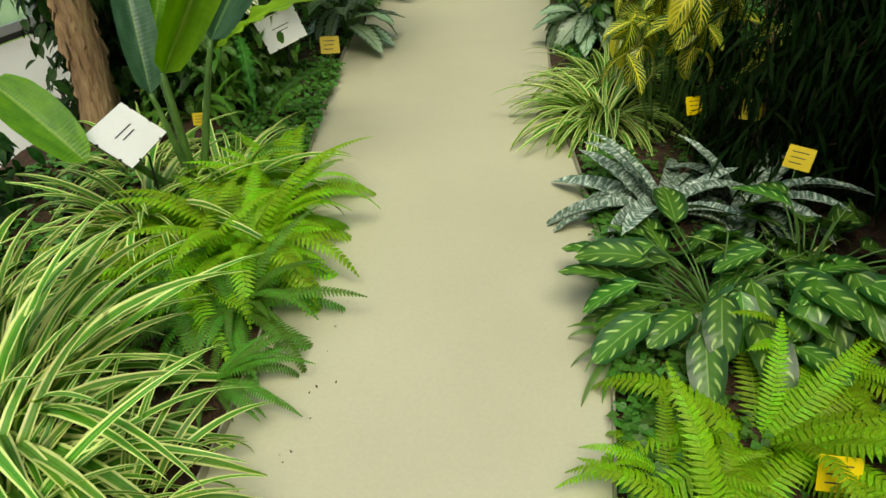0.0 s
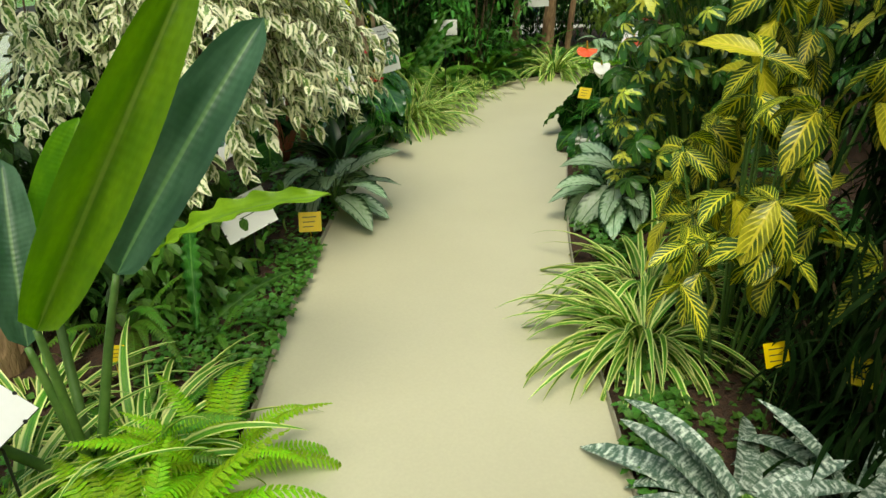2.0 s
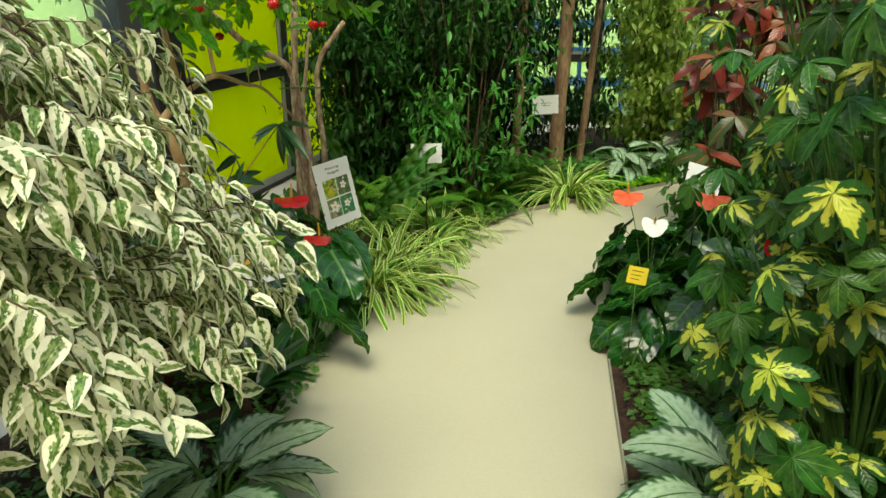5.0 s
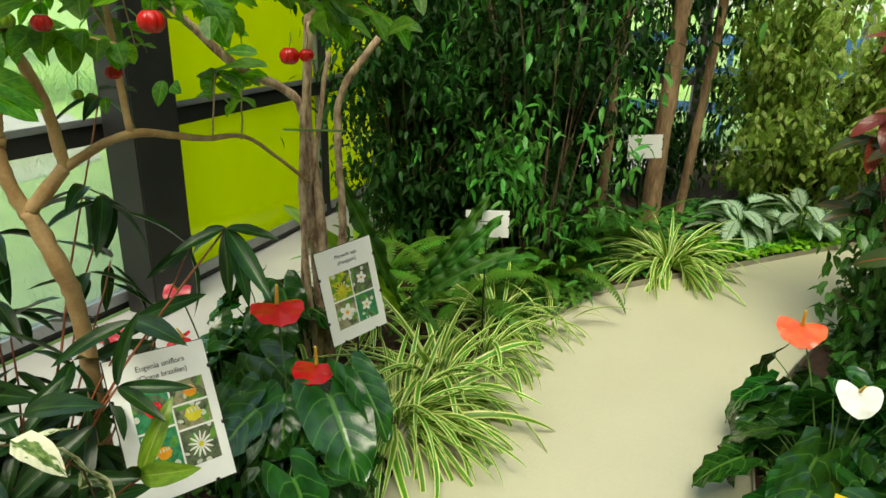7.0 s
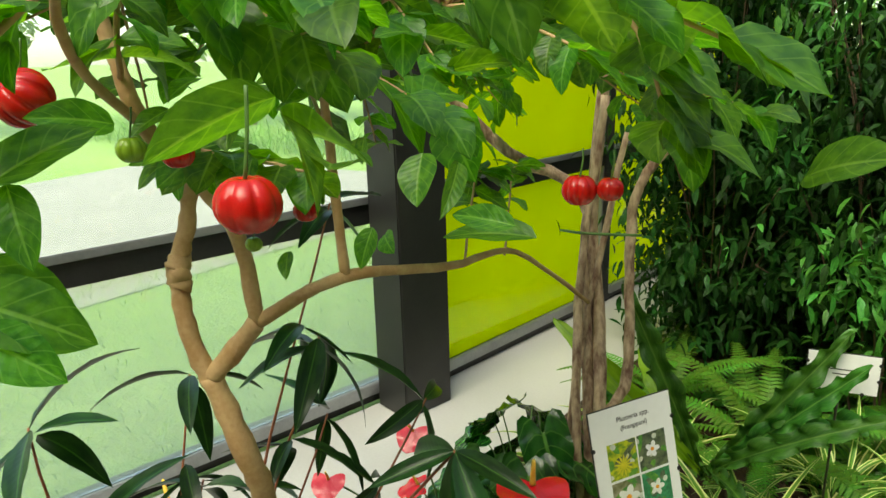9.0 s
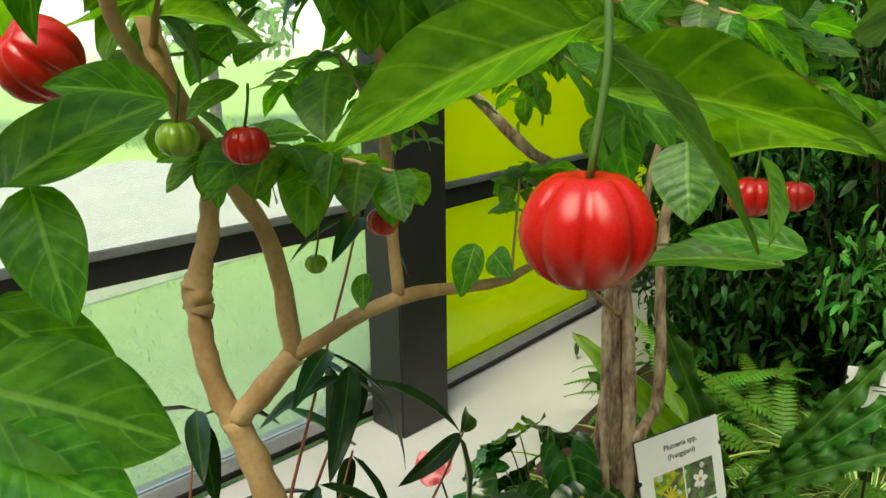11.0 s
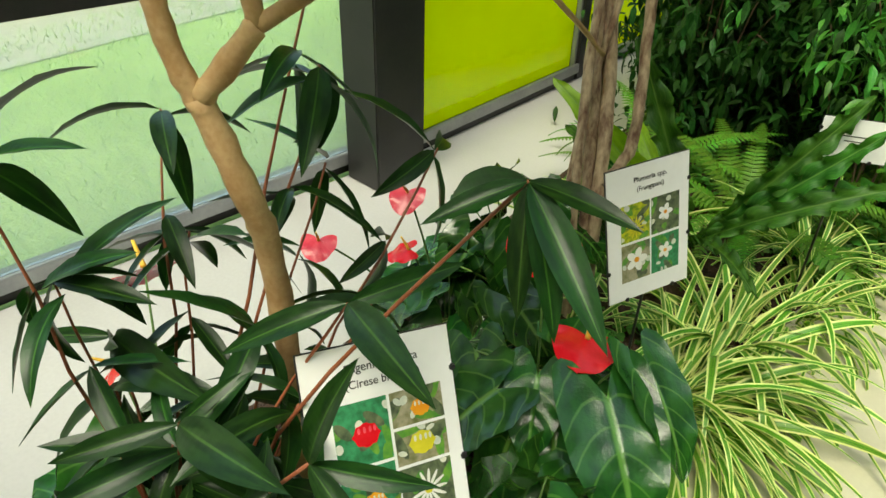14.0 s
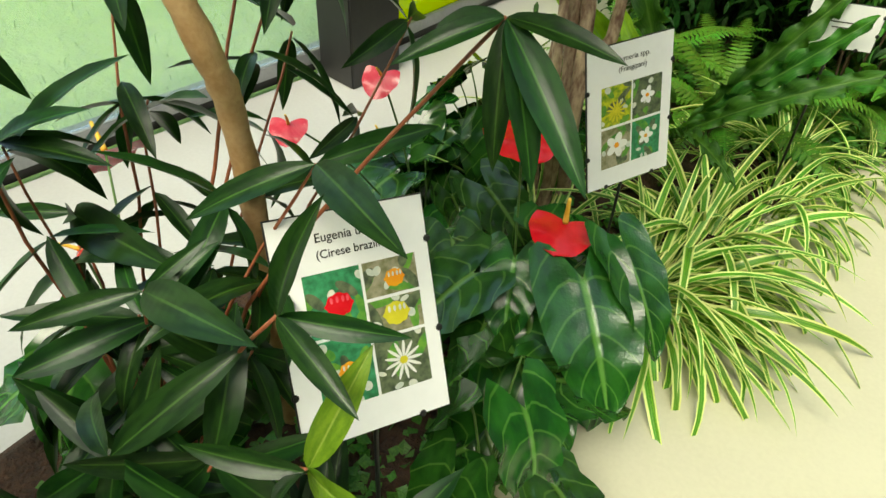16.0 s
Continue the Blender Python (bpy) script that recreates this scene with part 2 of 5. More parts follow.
def tube(points, radii, sides=8):
    """A tapered limb along points: vertices, faces, uv."""
    pts = [Vector(p) for p in points]
    verts, faces, uvs = [], [], []
    for i, p in enumerate(pts):
        d = (pts[min(i + 1, len(pts) - 1)] - pts[max(i - 1, 0)]).normalized()
        side = d.cross(Vector((0.3, 0.8, 0.52))).normalized()
        other = d.cross(side)
        for k in range(sides):
            a = 6.283185 * k / sides
            r = radii[i] if isinstance(radii, (list, tuple)) else radii
            verts.append(p + (side * math.cos(a) + other * math.sin(a)) * r)
            uvs.append((k / sides, i / max(1, len(pts) - 1)))
    for i in range(len(pts) - 1):
        for k in range(sides):
            a, b = i * sides + k, i * sides + (k + 1) % sides
            faces.append((a, b, b + sides, a + sides))
    faces.append(tuple(range(sides - 1, -1, -1)))
    faces.append(tuple((len(pts) - 1) * sides + k for k in range(sides)))
    return verts, faces, uvs


def bend(points, steps=5, jitter=0.0, rng=None):
    """A smooth line through points."""
    p = [Vector(q) for q in points]
    out = []
    for i in range(len(p) - 1):
        a, b, c, d = p[max(i - 1, 0)], p[i], p[i + 1], p[min(i + 2, len(p) - 1)]
        for k in range(steps):
            t = k / steps
            q = 0.5 * ((2 * b) + (c - a) * t + (2 * a - 5 * b + 4 * c - d) * t * t + (3 * b - a - 3 * c + d) * t ** 3)
            if jitter:
                q += Vector([rng.uniform(-jitter, jitter) for _ in range(3)])
            out.append(q)
    return out + [p[-1]]


def limb_mesh(name, material, points, r0, r1, sides=8, steps=5, jitter=0.0, rng=None):
    line = bend(points, steps, jitter, rng)
    n = len(line) - 1
    radii = [r0 + (r1 - r0) * i / n + (rng.uniform(-0.12, 0.12) * r1 if rng else 0) for i in range(n + 1)]
    v, f, u = tube(line, radii, sides)
    return mesh_of(name, v, f, material, u)


def box(x0, y0, z0, x1, y1, z1, bevel=0.0):
    bm = bmesh.new()
    bmesh.ops.create_cube(bm, size=1)
    bmesh.ops.scale(bm, vec=(x1 - x0, y1 - y0, z1 - z0), verts=bm.verts)
    bmesh.ops.translate(bm, vec=((x0 + x1) / 2, (y0 + y1) / 2, (z0 + z1) / 2), verts=bm.verts)
    if bevel:
        bmesh.ops.bevel(bm, geom=bm.edges[:], offset=bevel, segments=2, affect="EDGES")
    return bm


def part(name, bm, material, parent, label="", smooth=False):
    me = bpy.data.meshes.new(name)
    bm.to_mesh(me)
    bm.free()
    me.materials.append(material)
    me.polygons.foreach_set("use_smooth", [smooth] * len(me.polygons))
    ob = new(name, me)
    ob.parent = parent
    return tagged(ob, label)


def put(name, me, parent, m=None, label=""):
    ob = new(name, me)
    ob.parent = parent
    if m is not None:
        ob.matrix_basis = m
    return tagged(ob, label)


def thing(name, loc, label, category, group="", kind=""):
    ob = new(name)
    ob.empty_display_size = 0.05
    ob.location = loc
    return tagged(ob, label, category, group, kind)


def turn(az, elev, roll=0.0, at=(0, 0, 0), s=1.0):
    """The matrix that sends a blade out at azimuth az (radians, from +y to the left) and raises it by elev."""
    return Matrix.Translation(at) @ Matrix.Rotation(az, 4, "Z") @ Matrix.Rotation(elev, 4, "X") @ Matrix.Rotation(roll, 4, "Y") @ Matrix.Scale(s, 4)


def aim(me, base, tip, face=(0, 0, 1), wide=1.0):
    """The matrix that lays a curved blade of unit length from base to tip, its face towards a direction."""
    y = Vector(tip) - Vector(base)
    half = me["droop"] / 2
    n = y.length * half / math.sin(half)
    y.normalize()
    x = y.cross(Vector(face)).normalized()
    z = x.cross(y)
    m = Matrix((x * n * wide, y * n, z * n)).transposed().to_4x4()
    m.translation = base
    return m @ Matrix.Rotation(half, 4, "X")


# ---- other materials ----
CONCRETE = surface("pale_grey_floor", (0.46, 0.455, 0.44), (0.53, 0.525, 0.51), 1.2, 0.5, 0, 0.12, 90, distance=0.0006)
RESIN = surface("poured_floor", (0.5, 0.475, 0.335), (0.56, 0.535, 0.385), 1.2, 0.42, 0, 0.12, 90, distance=0.0006)
SOIL = surface("bark_mulch", (0.028, 0.014, 0.008), (0.085, 0.04, 0.02), 22, 0.9, 0, 1.0, 95, distance=0.02)
METAL = surface("edging_metal", (0.30, 0.28, 0.22), (0.45, 0.42, 0.34), 14, 0.45, 0.3, 0.2)
DARK = surface("dark_aluminium", (0.022, 0.022, 0.022), (0.035, 0.034, 0.032), 6, 0.45, 0.2, 0.1)
ALU = surface("grey_aluminium", (0.26, 0.27, 0.28), (0.36, 0.37, 0.38), 5, 0.4, 0.5, 0.08)
PLASTER = surface("plaster", (0.52, 0.52, 0.49), (0.6, 0.6, 0.57), 3, 0.85, 0, 0.3)
BARK = surface("smooth_tan_bark", (0.38, 0.21, 0.085), (0.54, 0.36, 0.18), 18, 0.65, 0, 0.5, 120, distance=0.003)
BARK_GREY = surface("mottled_grey_bark", (0.13, 0.05, 0.028), (0.62, 0.46, 0.3), 34, 0.75, 0, 0.9, 110, (1, 1, 0.35), 0.006)
BARK_DARK = surface("dark_bark", (0.05, 0.03, 0.018), (0.16, 0.1, 0.055), 20, 0.85, 0, 0.9, 110, distance=0.006)
FIBRE = surface("palm_fibre", (0.15, 0.08, 0.04), (0.46, 0.3, 0.17), 14, 0.9, 0, 1.0, 70, (1, 1, 0.25), 0.012)
STALK = surface("green_stalk", (0.05, 0.13, 0.02), (0.1, 0.2, 0.04), 12, 0.5, 0, 0.2)
STALK_RED = surface("red_stalk", (0.22, 0.06, 0.025), (0.34, 0.11, 0.05), 14, 0.5, 0, 0.2)
RED = surface("scarlet_spathe", (0.56, 0.006, 0.012), (0.72, 0.014, 0.024), 20, 0.2, 0, 0.5, 50, distance=0.003)
ORANGE = surface("orange_spathe", (0.75, 0.07, 0.02), (0.85, 0.16, 0.05), 20, 0.25, 0, 0.5, 50, distance=0.003)
PINK = surface("pink_spathe", (0.68, 0.035, 0.07), (0.78, 0.1, 0.13), 20, 0.25, 0, 0.5, 50, distance=0.003)
WHITE_SPATHE = surface("white_spathe", (0.78, 0.78, 0.72), (0.84, 0.84, 0.8), 20, 0.3, 0, 0.3, 50, distance=0.002)
SPADIX = surface("yellow_spadix", (0.75, 0.42, 0.03), (0.85, 0.6, 0.1), 60, 0.6, 0, 0.8, 400, distance=0.001)
FRUIT = surface("ripe_fruit", (0.42, 0.004, 0.004), (0.56, 0.012, 0.008), 30, 0.2, 0, 0.15, 160, distance=0.001)
FRUIT_GREEN = surface("unripe_fruit", (0.16, 0.3, 0.02), (0.26, 0.42, 0.03), 30, 0.25, 0, 0.15, 160, distance=0.001)
PAPER = surface("printed_sheet", (0.8, 0.81, 0.8), (0.85, 0.86, 0.85), 5, 0.5, 0, 0.03)
BLACK = surface("black_plastic", (0.01, 0.01, 0.01), (0.02, 0.02, 0.02), 30, 0.4, 0, 0.1)
YELLOW = surface("yellow_plastic", (0.78, 0.55, 0.005), (0.84, 0.62, 0.01), 12, 0.4, 0, 0.1)
INK = surface("printed_ink", (0.02, 0.02, 0.02), (0.04, 0.04, 0.04), 30, 0.6, 0, 0.0)
BLUE = surface("blue_paint", (0.01, 0.1, 0.35), (0.02, 0.16, 0.46), 4, 0.4, 0, 0.1)
LAWN = surface("lawn", (0.17, 0.29, 0.05), (0.26, 0.4, 0.09), 0.6, 0.9, 0, 0.8, 40, distance=0.03)
PAVING = surface("pale_paving", (0.24, 0.235, 0.2), (0.3, 0.29, 0.25), 1.5, 0.85, 0, 0.2)


def glazing(name, tint, veil, veil_tint):
    m, t, p, c = fresh(name)
    clear, cloud, gloss = (t.nodes.new("ShaderNodeBsdf" + k) for k in ("Transparent", "Translucent", "Glossy"))
    clear.inputs[0].default_value, cloud.inputs[0].default_value = (*tint, 1), (*veil_tint, 1)
    gloss.inputs["Roughness"].default_value = 0.03
    fres = t.nodes.new("ShaderNodeFresnel")
    fres.inputs[0].default_value = 1.45
    a, b = t.nodes.new("ShaderNodeMixShader"), t.nodes.new("ShaderNodeMixShader")
    t.links.new((noise_at(t, c.outputs["Object"], 3, 3) * 0.1 + veil).out, a.inputs[0])
    t.links.new(clear.outputs[0], a.inputs[1])
    t.links.new(cloud.outputs[0], a.inputs[2])
    t.links.new(fres.outputs[0], b.inputs[0])
    t.links.new(a.outputs[0], b.inputs[1])
    t.links.new(gloss.outputs[0], b.inputs[2])
    t.links.new(b.outputs[0], t.nodes["Material Output"].inputs[0])
    return m


GLASS = glazing("window_glass", (0.92, 0.97, 0.94), 0.03, (0.9, 1.0, 0.92))
# translucent veil stands in for reflected haze and bright outdoors in the lower panes
GLASS_LOW = glazing("haze_veiled_glass", (0.95, 0.99, 0.92), 0.17, (0.93, 1.0, 0.84))
# roof tint only dims the overhead light that enters the hall
GLASS_ROOF = glazing("light_dimming_roof_glass", (0.9, 0.92, 0.89), 0.02, (0.9, 0.95, 0.9))
GLASS_LIME = glazing("lime_film", (0.8, 1.0, 0.004), 0.85, (0.97, 1.0, 0.0))

# ---- floor, beds ----
PATH_L = [(-0.02, -1.9), (0.0, 1.0), (-0.02, 2.2), (-0.15, 3.0), (-0.3, 3.85), (-0.37, 4.4), (-0.43, 4.9), (-0.5, 5.8),
          (-0.46, 6.4), (-0.28, 7.1), (-0.02, 7.7), (0.2, 8.1), (0.58, 8.45), (1.1, 8.87), (1.9, 9.5), (3.2, 10.4)]
OUTER_L = [(-1.5, -1.9), (-1.5, 1.0), (-1.5, 2.2), (-1.5, 3.0), (-1.5, 3.85), (-1.45, 4.4), (-1.42, 4.9), (-1.38, 5.8),
           (-1.3, 6.4), (-1.25, 7.1), (-1.2, 8.2), (-1.0, 9.3), (-0.4, 10.4), (0.4, 11.2), (1.2, 11.7), (2.6, 11.9)]
PATH_R = [(0.85, -1.9), (0.9, 1.0), (0.96, 2.2), (0.98, 2.8), (0.92, 3.4), (0.82, 4.2), (0.77, 5.0), (0.77, 6.0),
          (0.79, 6.5), (0.9, 7.1), (1.25, 7.8), (1.75, 8.4), (2.5, 8.95), (3.3, 9.4)]
OUTER_R = [(3.3, -1.9 + 0.55 * i) for i in range(14)]

me = mesh_of("floor", [(-4.05, -2, 0), (3.4, -2, 0), (3.4, 12.2, 0), (-1.3, 12.2, 0), (-1.93, 7.5, 0)], [(0, 1, 2, 3, 4)], CONCRETE)
floor = tagged(new("floor", me), "pale grey smooth hall floor beside the windows", "floor", kind="structure")
left, right = bend([(x, y, 0.003) for x, y in PATH_L], 6), bend([(x, y, 0.003) for x, y in PATH_R], 6)
rows = 80


def along(line, f):
    k = f * (len(line) - 1)
    i = min(int(k), len(line) - 2)
    return line[i].lerp(line[i + 1], k - i)


vs = [p for i in range(rows + 1) for p in (along(left, i / rows), along(right, i / rows))]
me = mesh_of("pavement_path", vs, [(2 * i, 2 * i + 1, 2 * i + 3, 2 * i + 2) for i in range(rows)], RESIN)
tagged(new("pavement_path", me), "winding beige poured resin path with faint scuffs", "path", kind="structure")


def bed(name, inner, outer, label):
    a, b = bend([(x, y, 0) for x, y in inner], 6), bend([(x, y, 0) for x, y in outer], 6)
    cols, verts, faces = 16, [], []
    for p, q in zip(a, b):
        for j in range(cols + 1):
            w = p.lerp(q, j / cols)
            lift = 0.018 + 0.03 * min(1, j / 2) + 0.02 * noise.noise(w * 6)
            verts.append((w.x, w.y, lift if 0 < j < cols else 0.004))
    for i in range(len(a) - 1):
        for j in range(cols):
            k = i * (cols + 1) + j
            faces.append((k, k + 1, k + cols + 2, k + cols + 1))
    tagged(new(name, mesh_of(name, verts, faces, SOIL)), label, "soil", kind="structure")
    rim = a
    vs, fs = [], []
    for i, p in enumerate(rim):
        d = (rim[min(i + 1, len(rim) - 1)] - rim[max(i - 1, 0)]).normalized()
        n = Vector((d.y, -d.x, 0)) * 0.003
        for s, z in ((-1, 0), (-1, 0.035), (1, 0.035), (1, 0)):
            vs.append(p + n * s + Vector((0, 0, z)))
    for i in range(len(rim) - 1):
        for k in range(3):
            fs.append((i * 4 + k, i * 4 + k + 1, i * 4 + k + 5, i * 4 + k + 4))
    tagged(new("bed_edging", mesh_of("bed_edging", vs, fs, METAL, smooth=False)), "thin metal strip edging the planting bed", "edging", kind="structure")


bed("ground_bed_west", PATH_L, OUTER_L, "dark brown bark mulch in a curved planting bed")
bed("ground_bed_east", PATH_R, OUTER_R, "dark brown bark mulch in a curved planting bed")


# ---- shell of the hall ----
def bar(name, p, q, width, z0, z1, material, parent, label=""):
    """An upright or lying bar between two plan points."""
    p, q = Vector((*p, 0)), Vector((*q, 0))
    d = q - p
    ob = part(name, box(-width / 2, 0, z0, width / 2, d.length, z1, 0.004), material, parent, label)
    ob.matrix_basis = Matrix.Translation(p) @ Matrix.Rotation(math.atan2(-d.x, d.y), 4, "Z")
    return ob


def glazed_wall(name, p, q, bays, levels, panes, frame_mat, label):
    """A glazed wall from p to q: posts, rails at the levels, and a pane in each opening."""
    w = thing(name, (0, 0, 0), label, "window", kind="structure")
    p, q = Vector(p), Vector(q)
    d = (q - p).normalized()
    side = Vector((-d.y, d.x))
    for i in range(bays + 1):
        c = p.lerp(q, i / bays)
        bar("window_post", c - d * 0.035, c + d * 0.035, 0.12, 0, levels[-1], frame_mat, w)
    for i in range(bays):
        a, b = p.lerp(q, i / bays) + d * 0.037, p.lerp(q, (i + 1) / bays) - d * 0.037
        for k, z in enumerate(levels):
            hi = z + (0.09 if 0 < k else 0.07)
            bar("window_rail", a, b, 0.1, z, hi, frame_mat, w)
            if k:
                inner = side * -0.058
                bar("glazing_bead", a + inner, b + inner, 0.012, hi - 0.002, hi + 0.03, ALU, w)
            if k == 0:
                inner = side * -0.062
                bar("glazing_bead", a + inner, b + inner, 0.022, 0.045, hi + 0.03, ALU, w)
            if k + 1 < len(levels):
                bead = 0.018
                for e in (a, b - d * bead):
                    bar("glazing_bead", e + side * -0.03, e + side * -0.03 + d * bead, 0.03, hi, levels[k + 1], ALU, w)
                g = bar("pane", a, b, 0.012, hi, levels[k + 1], panes[min(k, len(panes) - 1)], w)
                g.visible_shadow = panes[0] is GLASS_LIME
    return w


HIGH = 3.4
glazed_wall("window_1", (-4.1, -2.0), (-2.02, 7.46), 4, (0.0, 0.83, 2.2, HIGH), (GLASS_LOW, GLASS), DARK,
            "dark-framed full-height window onto a lawn")
glazed_wall("window_2", (-1.93, 7.52), (-1.3, 12.1), 3, (0.0, 0.86, 2.2, HIGH), (GLASS_LIME,), DARK,
            "dark-framed window with bright lime-yellow film")
glazed_wall("window_3", (-1.25, 12.2), (3.35, 12.2), 4, (0.0, 0.72, 2.2, HIGH), (GLASS,), DARK,
            "dark-framed window behind dense foliage")
tagged(part("column", box(-0.1, -0.13, 0, 0.1, 0.13, HIGH, 0.006), DARK, None), "square dark metal column beside the window", "column", kind="structure").matrix_basis = \
    Matrix.Translation((-1.845, 7.385, 0)) @ Matrix.Rotation(-0.2, 4, "Z")
tagged(part("trim", box(-0.06, -0.12, 0, 0.06, 0.12, HIGH, 0.004), DARK, None), "dark metal jamb between two windows", "trim", kind="structure").matrix_basis = \
    Matrix.Translation((-1.98, 7.52, 0)) @ Matrix.Rotation(-0.2, 4, "Z")
tagged(part("wall_east", box(3.4, -2.0, 0, 3.55, 12.2, HIGH), PLASTER, None), "plain light plastered wall", "wall", kind="structure")
tagged(part("wall_south", box(-4.1, -2.15, 0, 3.55, -2.0, HIGH), PLASTER, None), "plain light plastered wall", "wall", kind="structure")
# unseen roof, added to let in and dim light from above
roof = thing("ceiling", (0, 0, HIGH), "unseen glazed roof on dark metal beams, added to shape the light", "ceiling", kind="structure")
bm = box(-4.1, -2.1, 0.0, 3.5, -1.96, 0.2)
for i in range(1, 6):
    b2 = box(-4.1, -2.1 + 2.4 * i - 0.025, 0, 3.5, -2.1 + 2.4 * i + 0.025, 0.16)
    me = bpy.data.meshes.new("tmp")
    b2.to_mesh(me)
    bm.from_mesh(me)
    b2.free()
part("beams", bm, DARK, roof)
part("roof_pane", box(-4.1, -2.1, 0.2, 3.5, 12.3, 0.212), GLASS_ROOF, roof)

# ---- outside ----
rail = thing("blue_railing", (0.9, 13.4, -0.06), "blue painted metal railing on the lawn outside", "railing")
for i in range(9):
    part("post", box(-2.4 + 0.6 * i - 0.03, -0.03, 0, -2.4 + 0.6 * i + 0.03, 0.03, 1.2, 0.006), BLUE, rail)
for z in (0.35, 0.75, 1.12):
    part("rail", box(-2.5, -0.045, z, 2.5, -0.031, z + 0.12, 0.004), BLUE, rail)
me = mesh_of("ground", [(-400, -400, -0.06), (400, -400, -0.06), (400, 400, -0.06), (-400, 400, -0.06)], [(0, 1, 2, 3)], LAWN)
tagged(new("ground", me), "mown green lawn outside the windows", "lawn", kind="structure")
me = mesh_of("pavement", [(-7.2, -10, -0.05), (-5.0, -10, -0.05), (-4.5, 10.2, -0.05), (-6.6, 12.2, -0.05), (-10.5, 11.6, -0.05)], [(0, 1, 2, 3, 4)], PAVING)
tagged(new("pavement", me), "pale paved walk across the lawn", "pavement", kind="structure")
rng = random.Random(11)
turf = blade(0.07, 0.006, strap, 0.8, 0.1, 2, 1)
pieces = [(turf, turn(rng.uniform(0, 6.28), rng.uniform(0.7, 1.5), 0, (rng.uniform(-5.2, -2.3), rng.uniform(3.5, 10.2), -0.06), rng.uniform(0.6, 1.5))) for _ in range(14000)]
pieces = [q for q in pieces if q[1].translation.x < -2.25 + 0.22 * (q[1].translation.y - 7.2)]
tagged(new("turf", joined("turf", LEAF["grass"], pieces)), "short grass blades of the lawn by the window", "grass", kind="stuff")
straw = blade(0.6, 0.012, strap, 1.0, 0.1, 4, 1)
pieces = []
for i in range(2600):
    a = rng.random()
    pieces.append((straw, turn(rng.uniform(0, 6.28), rng.uniform(0.9, 1.5), 0,
                               (-15 + 11 * a + rng.uniform(-.3, .3), 12.1 + 0.9 * a + rng.uniform(0, 1.6), -0.06), rng.uniform(0.7, 1.7))))
tagged(new("tall_grass", joined("tall_grass", LEAF["grass"], pieces)), "tall ornamental grass beyond the paving", "grass", kind="stuff")


def far_tree(name, loc, high, spread, seed, label):
    t = thing(name, loc, label, "tree", "trees outside")
    g = random.Random(seed)
    put("trunk", limb_mesh("trunk", BARK_DARK, [(0, 0, 0), (0.1, 0, high * 0.4), (0, 0.1, high * 0.75)], 0.16, 0.06, 7, 4), t)
    pc = []
    leafb = blade(0.3, 0.16, oval(0.6, 0.8), 0.6, 0.2, 2, 1)
    for _ in range(1500):
        a, r = g.uniform(0, 6.28), spread * g.random() ** 0.5
        z = high * (0.35 + 0.65 * g.random() * (1 - 0.5 * (r / spread) ** 2))
        r *= 0.75 + 0.35 * noise.noise((math.cos(a) * 2, math.sin(a) * 2, z + seed))
        pc.append((leafb, turn(g.uniform(0, 6.28), g.uniform(-0.9, 0.5), g.uniform(-.6, .6), (r * math.cos(a), r * math.sin(a), z), g.uniform(0.7, 1.5))))
    put("crown", joined("crown", LEAF["bush"], pc), t)


for i, (x, y, h, s) in enumerate(((-14, 16, 5.0, 2.4), (-19, 11, 6.0, 3), (-10, 19, 4.6, 2.4), (-22, 4, 6, 3), (-6, 22, 5, 2.6), (-13, -3, 5, 2.2), (0, 22, 5, 2.8), (6, 24, 5, 2.6))):
    far_tree("tree", (x, y, -0.06), h, s, 40 + i, "leafy green tree standing on the lawn outside")


# ---- plants ----
def clump(name, loc, label, category, meshes, n, elev, seed, spread=0.05, scale=(0.65, 1.0), group="", roll=0.4, az=(0, 6.283), lift=0.03, part_name="leaf"):
    """A plant whose blades all rise from one crown."""
    t = thing(name, (loc[0], loc[1], 0), label, category, group)
    g = random.Random(seed)
    for i in range(n):
        a = g.uniform(*az)
        e = g.uniform(*elev)
        s = g.uniform(*scale)
        r = spread * g.random() ** 0.5 * (1.2 - e / 1.9)
        put(part_name, g.choice(meshes), t, turn(a, e, g.uniform(-roll, roll), (-math.sin(a) * r, math.cos(a) * r, lift + g.uniform(0, 0.03)), s))
    return t


RIBBONS = [leaf_mesh("ribbon_leaf", LEAF["ribbon"], 0.5, w, strap, d, 0.5, 9, 1, twist=tw)
           for w, d, tw in ((0.028, 1.7, 0.3), (0.034, 2.1, -0.3), (0.03, 2.6, 0.5), (0.035, 1.4, -0.5), (0.026, 3.1, 0.2), (0.03, 1.0, 0))]


def spider_plant(loc, n, size, seed, label="spider plant with cream-edged arching ribbon leaves", spread=0.15, az=(0, 6.283), elev=(0.25, 1.4)):
    return clump("spider_plant", loc, label, "spider plant", RIBBONS, n, elev, seed, spread, (0.55 * size, 1.05 * size), "spider plants", 0.5, az)


